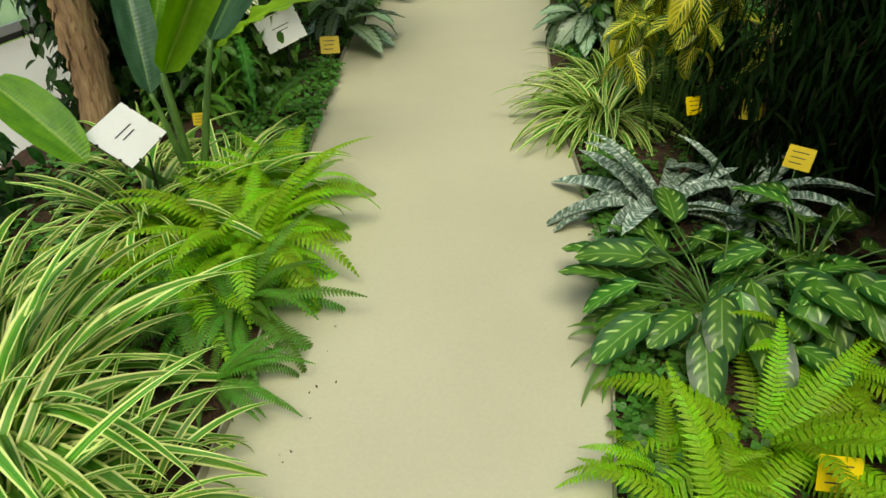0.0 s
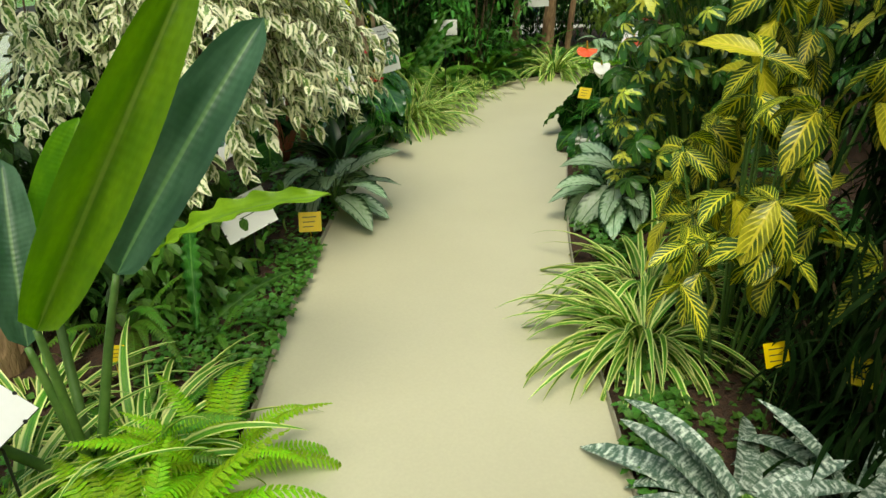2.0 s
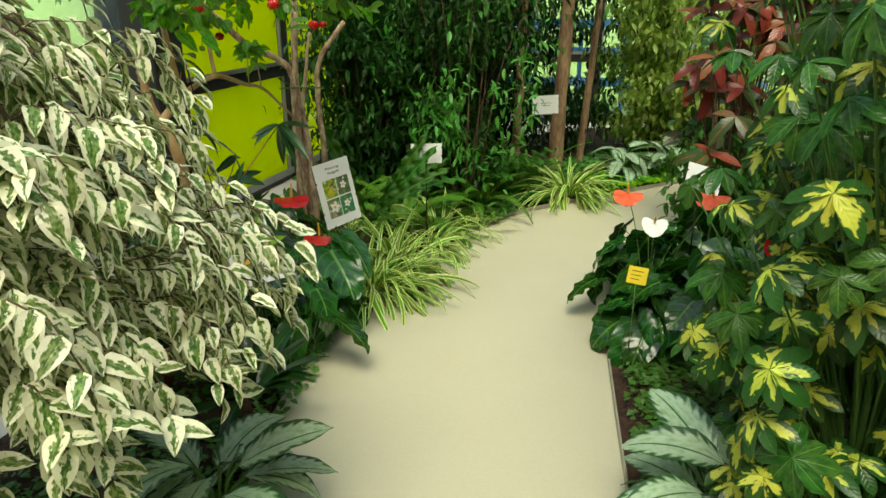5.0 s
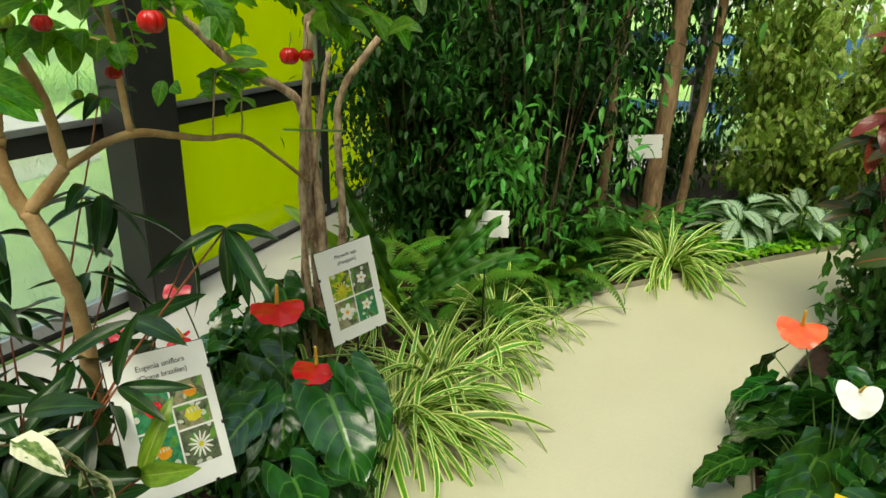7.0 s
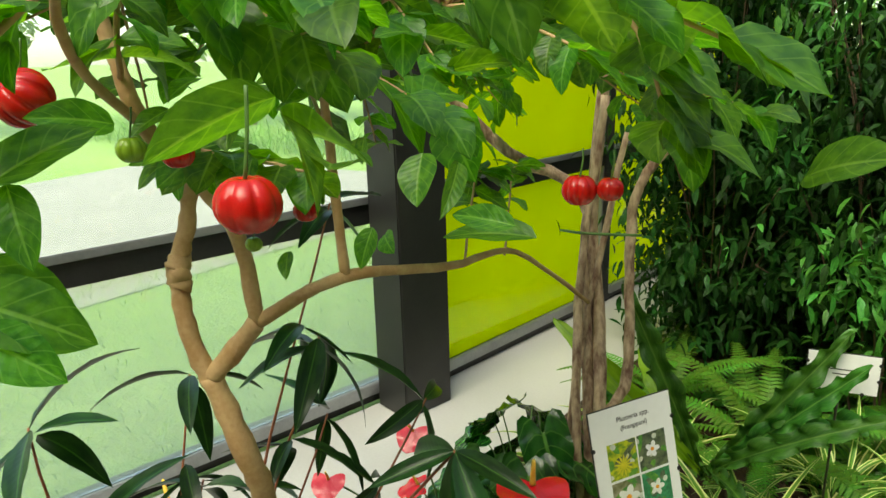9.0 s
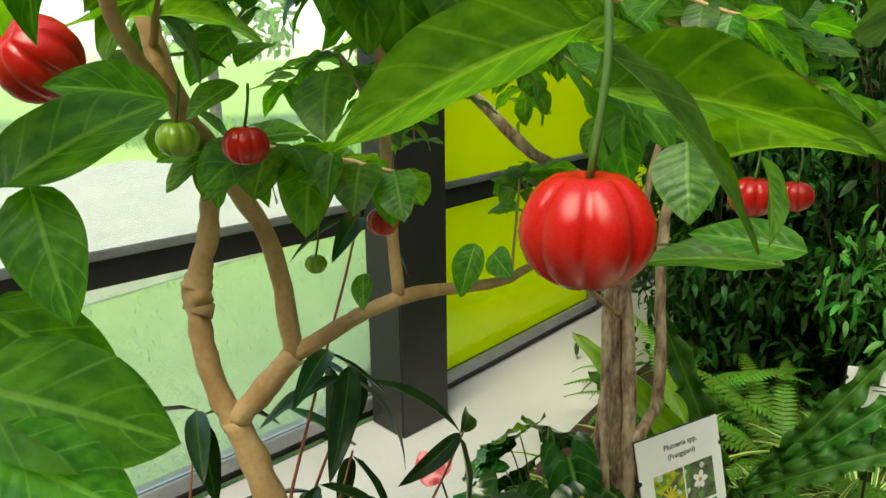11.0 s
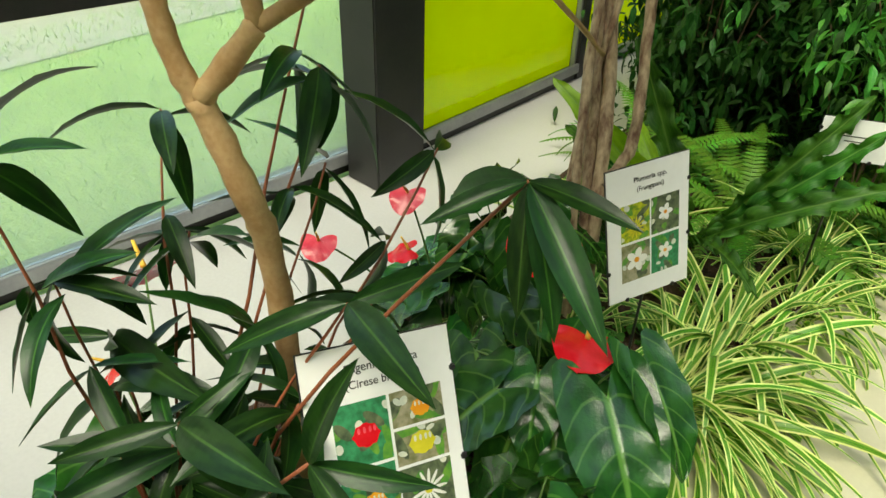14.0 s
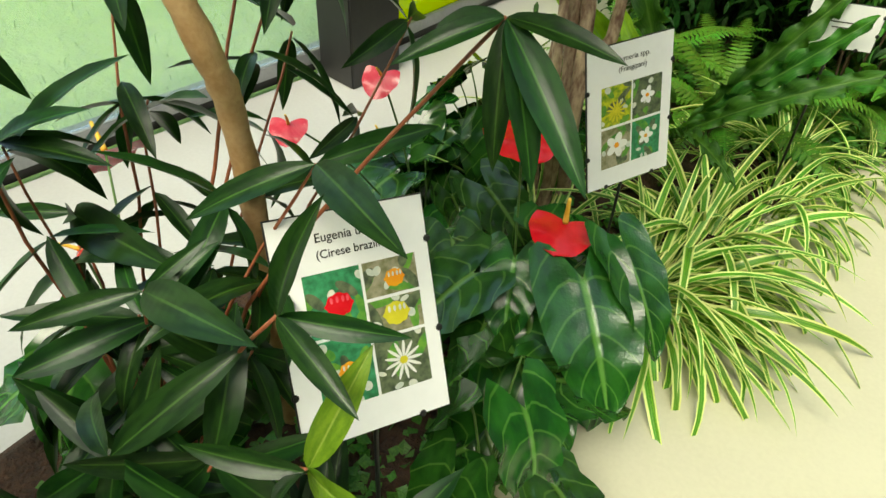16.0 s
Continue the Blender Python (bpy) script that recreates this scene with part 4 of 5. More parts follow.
limb([(-0.857, 5.848, 1.138), (-0.774, 5.957, 1.195), (-0.79, 6.25, 1.13), (-0.85, 6.6, 1.06), (-0.8, 6.9, 0.85)], 0.011, 0.006)
limb([(-0.774, 5.957, 1.195), (-0.793, 5.963, 1.395), (-0.783, 5.949, 1.557), (-0.78, 5.97, 1.8)], 0.0085, 0.005)
limb([(-0.776, 5.67, 1.45), (-0.68, 5.56, 1.52), (-0.56, 5.5, 1.58), (-0.4, 5.5, 1.58)], 0.006, 0.003)
put("burr", limb_mesh("burr", BARK, [Vector(p) - F0 for p in ((-0.962, 5.794, 1.19), (-0.966, 5.798, 1.215), (-0.966, 5.805, 1.24))], 0.019, 0.017, 12, 5, 0.003, g), tree)
twigs = (((-0.78, 5.65, 1.5), (-0.6, 5.58, 1.6), (-0.42, 5.62, 1.56)), ((-0.78, 5.95, 1.5), (-0.6, 6.0, 1.58), (-0.38, 5.95, 1.52)),
         ((-0.79, 5.96, 1.4), (-0.95, 6.05, 1.5), (-1.1, 6.1, 1.45)), ((-0.8, 5.62, 1.7), (-0.95, 5.5, 1.7), (-1.05, 5.45, 1.6)),
         ((-0.78, 5.97, 1.7), (-0.7, 6.3, 1.68), (-0.6, 6.55, 1.5)), ((-0.83, 5.74, 1.4), (-0.75, 5.72, 1.42), (-0.62, 5.76, 1.4)),
         ((-0.6, 6.0, 1.58), (-0.45, 6.2, 1.5), (-0.3, 6.4, 1.42)), ((-0.78, 5.97, 1.75), (-0.9, 6.3, 1.6), (-0.95, 6.6, 1.45)),
         ((-0.56, 5.5, 1.58), (-0.6, 5.42, 1.5), (-0.64, 5.4, 1.42)), ((-0.78, 5.65, 1.6), (-0.9, 5.7, 1.68), (-1.05, 5.8, 1.65)))
for a, b, c in twigs:
    limb([a, b, c], 0.0035, 0.0018, "twig")
    line = bend([Vector(a) - F0, Vector(b) - F0, Vector(c) - F0], 7)
    for i, p in enumerate(line[2:]):
        d = (line[min(i + 3, len(line) - 1)] - line[i + 1]).normalized()
        az = math.atan2(-d.x, d.y)
        for s in (-1, 1):
            put("leaf", g.choice(CHERRY_LEAVES), tree, turn(az + s * g.uniform(0.6, 1.5), g.uniform(-0.75, 0.35), g.uniform(-.6, .6), p, g.uniform(0.75, 1.25)))
for i in range(50):
    low = i >= 48
    c = Vector((g.uniform(-1.05, -0.65), g.uniform(6.4, 6.95), g.uniform(0.95, 1.4))) if low else Vector((g.uniform(-1.1, -0.32), g.uniform(5.75, 6.95), g.uniform(1.36, 1.8))) if i < 34 else Vector((g.uniform(-1.15, -0.65), g.uniform(5.55, 6.1), g.uniform(1.5, 1.78)))
    a = Vector((-0.79, 6.25, 1.13)).lerp(Vector((-0.85, 6.6, 1.06)), g.random()) if low else Vector(g.choice(((-0.783, 5.95, 1.55), (-0.78, 5.97, 1.78), (-0.8, 5.64, 1.7), (-0.6, 6.0, 1.58))))
    b = a.lerp(c, 0.5) + Vector((0, 0, 0.08))
    limb([a, b, c], 0.003, 0.0015, "twig")
    line = bend([a - F0, b - F0, c - F0], 6)
    for k, p in enumerate(line[4:]):
        d = (c - b).normalized()
        az = math.atan2(-d.x, d.y)
        for s in (-1, 1):
            put("leaf", g.choice(CHERRY_LEAVES), tree, turn(az + s * g.uniform(0.4, 1.5), g.uniform(-0.75, 0.35), g.uniform(-.6, .6), p, g.uniform(0.85, 1.4)))
# leaves and fruit at the end of the branch that hangs over the path
CLOSE = leaf_mesh("cherry_leaf", LEAF["cherry"], 1.0, 0.5, oval(0.6, 0.9), 0.45, 0.3, 14, 4, 0.012, 2)


def leaf_to(base, tip, face, wide=1.0):
    put("leaf", CLOSE, tree, aim(CLOSE, Vector(base) - F0, Vector(tip) - F0, face, wide))


leaf_to((-0.343, 5.496, 1.502), (-0.401, 5.449, 1.468), (-0.3, 0.55, 0.75), 1.0)
leaf_to((-0.342, 5.50, 1.484), (-0.266, 5.485, 1.473), (0.05, 0.6, 0.75), 1.1)
leaf_to((-0.338, 5.493, 1.496), (-0.287, 5.469, 1.45), (0.8, 0.2, 0.5), 0.5)
leaf_to((-0.563, 5.43, 1.445), (-0.56, 5.51, 1.476), (0.5, -0.5, 0.7), 1.0)
leaf_to((-0.571, 5.445, 1.443), (-0.546, 5.441, 1.385), (0.8, -0.6, 0.2), 1.1)
leaf_to((-0.53, 5.39, 1.385), (-0.5, 5.455, 1.337), (0.6, -0.4, 0.7), 1.2)
leaf_to((-0.625, 5.437, 1.38), (-0.58, 5.48, 1.318), (0.6, -0.5, 0.6), 1.1)
leaf_to((-0.52, 5.39, 1.365), (-0.485, 5.425, 1.325), (0.6, -0.5, 0.6), 1.2)
leaf_to((-0.634, 5.56, 1.47), (-0.638, 5.49, 1.482), (0.6, -0.6, 0.5), 1.0)
for base, tip, face, wide in (
        ((-0.344, 5.62, 1.456), (-0.335, 5.6, 1.423), (0.1, -0.9, 0.3), 1.6),
        ((-0.314, 5.62, 1.452), (-0.3, 5.58, 1.423), (0.8, -0.5, 0.2), 0.6),
        ((-0.31, 5.72, 1.377), (-0.389, 5.7, 1.372), (0.1, -0.4, 0.9), 0.8),
        ((-0.307, 5.5, 1.465), (-0.269, 5.46, 1.475), (0.0, 0.3, 0.95), 1.0),
        ((-0.294, 5.66, 1.402), (-0.35, 5.66, 1.404), (0.2, -0.7, 0.6), 0.8),
        ((-0.379, 5.6, 1.467), (-0.383, 5.6, 1.448), (0.1, -0.9, 0.3), 1.2),
        ((-0.563, 5.8, 1.335), (-0.567, 5.78, 1.29), (0.2, -0.9, 0.3), 1.2),
        ((-0.546, 5.8, 1.329), (-0.516, 5.78, 1.317), (0.2, -0.9, 0.3), 1.4),
        ((-0.633, 5.7, 1.423), (-0.624, 5.68, 1.388), (0.3, -0.9, 0.2), 1.2),
        ((-0.594, 5.66, 1.486), (-0.566, 5.62, 1.443), (0.3, -0.9, 0.3), 1.4),
        ((-0.651, 5.66, 1.504), (-0.642, 5.62, 1.489), (0.2, -0.8, 0.4), 1.4),
        ((-0.644, 5.62, 1.478), (-0.647, 5.58, 1.457), (0.3, -0.8, 0.5), 1.1),
        ((-0.651, 5.75, 1.306), (-0.636, 5.73, 1.28), (0.3, -0.9, 0.2), 1.2),
        ((-0.068, 5.75, 1.492), (-0.054, 5.73, 1.463), (0.2, -0.8, 0.5), 1.1),
        ((-0.135, 5.8, 1.429), (-0.075, 5.76, 1.452), (0.1, -0.7, 0.7), 1.2),
        ((-0.026, 5.7, 1.529), (-0.012, 5.68, 1.493), (0.1, -0.9, 0.3), 1.4),
        ((-0.081, 5.8, 1.531), (-0.035, 5.78, 1.537), (0.1, -0.6, 0.8), 1.0)):
    leaf_to(base, tip, face, wide)

for pts in (((-0.42, 5.62, 1.62), (-0.3, 5.68, 1.58), (-0.17, 5.75, 1.52)), ((-0.4, 5.8, 1.62), (-0.28, 5.8, 1.55), (-0.24, 5.82, 1.45)), ((-0.6, 5.58, 1.6), (-0.5, 5.66, 1.54), (-0.42, 5.76, 1.46))):
    limb(pts, 0.003, 0.0015, "twig")
    line = bend([Vector(p) - F0 for p in pts], 5)
    for k, p in enumerate(line[2:]):
        for s in (-1, 1):
            put("leaf", g.choice(CHERRY_LEAVES), tree, turn(-0.8 + s * g.uniform(0.5, 1.4), g.uniform(-0.9, 0.1), g.uniform(-.6, .6), p, g.uniform(0.9, 1.35)))


def fruit_mesh(name, material):
    """A flattened, eight-ribbed berry."""
    vs, fs = [], []
    rows, cols = 12, 64
    for i in range(rows + 1):
        th = math.pi * i / rows
        for j in range(cols):
            ph = 6.283185 * j / cols
            rib = 1 + 0.17 * math.sin(th) ** 0.6 * (abs(math.cos(4 * ph)) ** 0.5 - 0.8)
            r = math.sin(th) * rib
            z = 0.93 * math.cos(th) * (1 - 0.22 * math.exp(-(r / 0.3) ** 2))
            vs.append((r * math.cos(ph), r * math.sin(ph), z))
    for i in range(rows):
        for j in range(cols):
            a, b = i * cols + j, i * cols + (j + 1) % cols
            fs.append((a, a + cols, b + cols, b))
    return mesh_of(name, vs, fs, material)


BERRY, BERRY_GREEN = fruit_mesh("fruit", FRUIT), fruit_mesh("fruit", FRUIT_GREEN)


def berry(at, r, me=None, lean=0.0, up=0.03):
    p = Vector(at) - F0
    b = put("fruit", me or BERRY, tree, Matrix.Translation(p) @ Matrix.Rotation(lean, 4, "X") @ Matrix.Scale(r, 4), "ribbed red fruit" if me is None else "unripe green fruit")
    put("fruit_stalk", limb_mesh("fruit_stalk", STALK, [p + Vector((0, 0, r * 0.7)), p + Vector((0.002, 0.003, r * 0.7 + up * 0.6)), p + Vector((0.0, 0.006, r * 0.7 + up))], 0.0011, 0.0011, 5, 3), tree)
    return b


berry((-0.325, 5.458, 1.453), 0.0165, up=0.045)
berry((-0.676, 5.509, 1.495), 0.025, lean=0.9)
berry((-0.637, 5.618, 1.437), 0.0155)
berry((-0.655, 5.785, 1.347), 0.015)
berry((-0.36, 5.9, 1.38), 0.0185)
berry((-0.33, 5.91, 1.382), 0.014)
berry((-0.688, 5.601, 1.44), 0.0145, BERRY_GREEN)
berry((-0.7, 5.74, 1.31), 0.01, BERRY_GREEN)

# lance-leaved shrub in front of the cherry tree's sign
shrub = thing("lance_leaved_shrub", (-0.95, 5.62, 0), "shrub with long dark lance-shaped leaves on red stems", "shrub")
S0 = Vector((-0.95, 5.62, 0))
g = random.Random(101)
for (x, y, z), n, lean in (((-0.727, 5.672, 0.6), 5, (0.6, -0.1, 0.6)), ((-0.736, 5.464, 0.62), 5, (0.3, -0.7, 0.6)), ((-0.66, 5.53, 0.58), 5, (0.6, -0.5, 0.5)),
                           ((-0.76, 5.75, 0.66), 5, (0.4, 0.3, 0.8)), ((-1.05, 5.624, 0.82), 5, (-0.3, -0.3, 0.9)),
                           ((-0.87, 5.62, 0.63), 5, (0.1, -0.4, 0.8)), ((-0.88, 5.8, 0.7), 5, (0.2, 0.4, 0.9)), ((-1.0, 6.1, 0.82), 4, (0, 0.6, 0.9)),
                           ((-0.86, 6.25, 0.83), 4, (0.6, 0.5, 0.5)), ((-1.07, 5.85, 0.78), 5, (-0.3, 0.3, 0.9)),
                           ((-1.04, 5.65, 0.62), 5, (-0.4, -0.2, 0.6)), ((-0.94, 5.48, 0.6), 5, (-0.1, -0.7, 0.6)), ((-0.82, 6.0, 0.66), 5, (0.4, 0.5, 0.5)),
                           ((-1.1, 5.6, 1.0), 5, (-0.5, -0.4, 0.8)), ((-0.95, 6.05, 1.02), 5, (0.1, 0.4, 0.9)), ((-1.15, 5.9, 0.95), 4, (-0.5, 0.2, 0.8)),
                           ((-0.8, 5.5, 0.42), 5, (0.4, -0.7, 0.4)), ((-0.9, 5.42, 0.4), 5, (0, -0.9, 0.4)), ((-1.0, 6.15, 1.25), 4, (0, 0.3, 0.9))):
    tip = Vector((x, y, z)) - S0
    put("stem", limb_mesh("stem", STALK_RED, [(0, 0, 0.02), Vector((tip.x * 0.45, tip.y * 0.45, tip.z * 0.55)), tip], 0.0042, 0.002, 6, 4, 0.008, g), shrub)
    whorl(shrub, LANCES, tip, n, g, lean, (-0.6, 0.5), (0.8, 1.25))
    if z > 0.45:
        whorl(shrub, LANCES, tip * 0.8 + Vector((0, 0, 0.03)), 4, g, lean, (-0.7, 0.2), (0.7, 1.0))

LANCE_UNIT = leaf_mesh("lance_leaf", LEAF["lance"], 1.0, 0.25, oval(0.75, 0.95), 0.45, 0.3, 12, 2, 0.004, 3)
LANCE_YOUNG = leaf_mesh("lance_leaf", LEAF["young"], 1.0, 0.3, oval(0.7, 0.9), 0.5, 0.25, 12, 2, 0.006, 3)
for shoot, me, tips in (((-0.59, 5.6, 0.806), LANCE_UNIT, ((-0.536, 5.62, 0.961), (-0.463, 5.56, 0.781), (-0.472, 5.66, 0.79))),
                        ((-0.702, 5.8, 0.831), LANCE_UNIT, ((-0.5, 5.69, 0.86), (-0.84, 5.7, 0.75), (-0.62, 5.95, 0.84))),
                        ((-0.526, 5.55, 0.661), LANCE_YOUNG, ((-0.505, 5.64, 0.78), (-0.37, 5.51, 0.74))),
                        ((-0.526, 5.55, 0.655), LANCE_UNIT, ((-0.66, 5.5, 0.66), (-0.49, 5.47, 0.74))),
                        ((-0.5, 5.86, 1.04), LANCE_UNIT, ((-0.475, 5.81, 0.9), (-0.425, 5.8, 0.9), (-0.365, 5.78, 0.93), (-0.37, 5.84, 1.035), (-0.65, 5.95, 0.93), (-0.58, 5.78, 1.0))),
                        ((-0.84, 5.62, 0.69), LANCE_UNIT, ((-0.6, 5.575, 0.78), (-0.95, 5.5, 0.66), (-0.8, 5.7, 0.74))),
                        ((-1.14, 5.72, 0.62), LANCE_UNIT, ((-0.83, 5.66, 0.7), (-1.02, 5.66, 0.7), (-1.27, 5.66, 0.6)))):
    at = Vector(shoot) - S0
    put("stem", limb_mesh("stem", STALK_RED, [(0, 0, 0.02), Vector((at.x * 0.4, at.y * 0.4, at.z * 0.6)), at], 0.0042, 0.002, 6, 4, 0.004, g), shrub)
    for tip in tips:
        put("leaf", me, shrub, aim(me, at, Vector(tip) - S0, (0.35 + g.uniform(-.3, .3), -0.6, 0.75 + g.uniform(-.3, .3)), 0.82))

# east bed
sword_fern((1.3, 2.12), 40, 0.95, 111)
sword_fern((1.15, 1.85), 20, 0.8, 112)
sword_fern((1.5, 2.45), 14, 0.8, 113)
spider_plant((1.5, 2.75), 24, 0.8, 114)
stalked("calathea", (1.28, 2.62), "calathea with feather-patterned light and dark green leaves", "calathea", PEACOCKS, 52, 115, 0.3, (0.06, 0.3), droop=(-0.5, 0.45), scale=(0.8, 1.15))
stalked("calathea", (1.55, 2.75), "calathea with feather-patterned light and dark green leaves", "calathea", PEACOCKS, 30, 116, 0.28, (0.1, 0.36), droop=(-0.5, 0.45), scale=(0.8, 1.15))
clump("bromeliad", (1.18, 3.16), "silver-banded grey-green bromeliad rosette", "bromeliad", FROSTS, 26, (0.15, 1.2), 117, 0.05, (0.7, 1.1), "bromeliads", 0.25)
clump("bromeliad", (1.48, 3.2), "silver-banded grey-green bromeliad rosette", "bromeliad", FROSTS, 26, (0.2, 1.25), 118, 0.05, (0.7, 1.1), "bromeliads", 0.25)
spider_plant((1.03, 3.98), 150, 1.1, 121)
spider_plant((1.08, 4.38), 90, 1.15, 124)
silver_evergreen((1.02, 5.12), 30, 122, scale=(1.0, 1.3))
zebra = thing("zebra_plant", (1.3, 3.9, 0), "shrub with yellow-veined dark green leaves", "shrub")
g = random.Random(123)
Z0 = Vector((1.3, 3.9, 0))
for x, y, z in ((1.1, 3.63, 0.6), (1.04, 3.6, 0.6), (1.21, 3.85, 0.66), (1.29, 3.6, 0.62), (1.24, 3.95, 1.05), (1.08, 4.07, 0.74), (1.4, 3.7, 0.75), 
                (1.45, 4.0, 0.9), (1.3, 4.2, 0.95), (1.2, 4.3, 0.75), (1.5, 3.75, 1.1), (1.45, 4.2, 1.2), (1.1, 4.25, 0.5), (1.35, 3.95, 0.6), (1.55, 3.6, 0.6), (1.3, 4.1, 1.25), (1.12, 3.95, 0.55), (1.25, 3.6, 0.75), (1.4, 4.35, 0.8), (1.3, 4.6, 0.7), (1.45, 4.55, 0.45), (1.6, 4.4, 0.6), (1.55, 4.7, 0.9), (1.5, 4.3, 1.0), (1.35, 3.75, 0.95), (1.6, 4.0, 1.3)):
    tip = Vector((x, y, z)) - Z0
    put("stem", limb_mesh("stem", STALK, [(tip.x * 0.3, tip.y * 0.3, 0.02), (tip.x * 0.7, tip.y * 0.7, tip.z * 0.6), tip], 0.006, 0.004, 6, 3), zebra)
    whorl(zebra, ZEBRAS, tip, 6, g, (g.uniform(-.7, .4), g.uniform(-.9, .2), 0.8), (-0.9, 0.35), (0.65, 1.15))
    whorl(zebra, ZEBRAS, tip - Vector((0, 0, 0.1)), 3, g, (0, 0, 1), (-0.8, 0.0), (0.75, 1.0))


def umbrella_tree(loc, spots, seed, label, plain=0.0):
    t = thing("umbrella_tree", (*loc, 0), label, "shrub", "umbrella trees")
    g = random.Random(seed)
    for p in spots:
        tip = Vector(p) - Vector((*loc, 0))
        put("stem", limb_mesh("stem", STALK, [(0, 0, 0.02), tip * 0.5 + Vector((0, 0, 0.08)), tip], 0.006, 0.002, 6, 3), t)
        d = Vector((g.uniform(-.7, .1), g.uniform(-.8, .1), 0.75))
        put("leaf", UMBRELLAS[int(g.random() < plain)], t, Matrix.Translation(tip) @ d.to_track_quat("Z", "Y").to_matrix().to_4x4() @ Matrix.Rotation(g.uniform(0, 6), 4, "Z") @ Matrix.Scale(g.uniform(0.8, 1.3), 4))


g = random.Random(131)
umbrella_tree((1.35, 5.2), [(g.uniform(0.92, 1.6), g.uniform(4.85, 5.8), g.uniform(0.25, 0.95)) for _ in range(150)], 132, "umbrella tree with yellow-splashed hand-shaped leaves", 0.15)
umbrella_tree((1.55, 5.5), [(g.uniform(0.95, 1.9), g.uniform(4.8, 5.8), g.uniform(0.75, 1.95)) for _ in range(240)], 133, "tall umbrella tree with dark hand-shaped leaves splashed yellow", 0.5)
umbrella_tree((1.45, 5.75), [(g.uniform(1.1, 1.5), g.uniform(5.3, 6.0), g.uniform(0.5, 1.6)) for _ in range(60)], 134, "umbrella tree with pale yellow-splashed leaves beside the path", 0.2)
anthurium((0.98, 6.6), 22, 141, (("orange", (0.87, 6.78, 0.58), 2.9, -0.3, 1.2), ("white", (0.96, 6.5, 0.53), 3.0, -0.65, 0.95), ("orange", (1.12, 6.2, 0.74), 2.7, -0.3, 1.1)), 0.26, (0.12, 0.45))
anthurium((1.05, 7.0), 16, 143, (), 0.22, (0.12, 0.4), label="anthurium with glossy heart-shaped leaves beside the path")
anthurium((1.25, 6.7), 16, 144, (), 0.24, (0.2, 0.55), label="anthurium with glossy heart-shaped leaves behind the sign")
anthurium((0.95, 6.25), 10, 145, (), 0.16, (0.12, 0.3), label="low anthurium with glossy leaves at the path edge")
anthurium((1.15, 6.2), 16, 142, (("red", (1.2, 5.6, 0.75), 3.0, -0.6, 1.0),), 0.22, (0.2, 0.5))
croton = thing("croton", (1.55, 7.65, 0), "croton with dark red and orange veined leaves", "shrub")
g = random.Random(151)
for i in range(64):
    tip = Vector((g.uniform(-.32, .5), g.uniform(-.45, .5), g.uniform(0.62, 1.75)))
    put("stem", limb_mesh("stem", BARK_DARK, [(0, 0, 0.02), tip * 0.6, tip], 0.006, 0.003, 6, 3), croton)
    whorl(croton, FIRES, tip, 6, g, (g.uniform(-.5, .2), -0.5, 0.8), (-0.7, 0.4), (0.75, 1.1))

# dark narrow-leaved shrub that closes the east side, its shade painted into the leaves
NARROW = blade(0.16, 0.014, oval(0.5, 0.8), 0.9, 0.2, 4, 1)


def feathery(name, loc, box_min, box_max, n, seed, material, label, piece=NARROW, category="shrub", stems=16, hang=(-1.3, 0.1), r=0.008, size=(0.7, 1.2), loose=0.07, gap=-1.0):
    t = thing(name, (*loc, 0), label, category)
    g = random.Random(seed)
    pc = []
    L0 = Vector((*loc, 0))
    lines = []
    for i in range(stems):
        tip = Vector([g.uniform(a, b) for a, b in zip(box_min, box_max)]) - L0
        pts = [(tip.x * 0.2, tip.y * 0.2, 0.0), Vector((tip.x * 0.6, tip.y * 0.6, tip.z * 0.7)), tip]
        put("stem", limb_mesh("stem", BARK_DARK, pts, r, 0.003, 6, 4), t)
        lines.append(bend(pts, 8))
    for _ in range(n):
        l = g.choice(lines)
        p = l[int(len(l) * (0.25 + 0.74 * g.random()))] + Vector([g.gauss(0, loose) for _ in range(3)])
        if noise.noise(p * 2.8 + Vector((seed, 0, 0))) < gap:
            continue
        pc.append((piece, turn(g.uniform(0, 6.28), g.uniform(*hang), g.uniform(-.4, .4), p, g.uniform(*size))))
    put("foliage", joined("foliage", material, pc), t)["kind"] = "stuff"
    return t


feathery("podocarpus", (1.85, 3.6), (1.45, 2.9, 0.3), (2.4, 4.6, 2.5), 15000, 161, LEAF["needle"], "dense shrub with narrow needle-like leaves darkened to stand for shade", stems=70)
feathery("podocarpus", (2.2, 2.6), (1.7, 1.4, 0.3), (2.9, 3.4, 2.4), 10000, 162, LEAF["needle"], "dense shrub with narrow needle-like leaves darkened to stand for shade", stems=50)
feathery("podocarpus", (1.6, 3.5), (1.35, 3.25, 0.05), (2.0, 3.8, 0.75), 4500, 163, LEAF["needle"], "low shrub with narrow leaves behind the bromeliads, shade put into its colour", stems=40)
# upper canopy added to keep light off the bed below
feathery("podocarpus", (2.0, 3.2), (1.75, 1.4, 1.7), (2.9, 3.3, 2.9), 8000, 164, LEAF["needle"], "added canopy of narrow leaves arching over the bed to shade it", stems=50, loose=0.14)
DROOP = blade(0.075, 0.024, oval(0.6, 0.9), 0.6, 0.25, 4, 1)
BROAD = blade(0.085, 0.038, oval(0.6, 0.9), 0.6, 0.25, 4, 1)
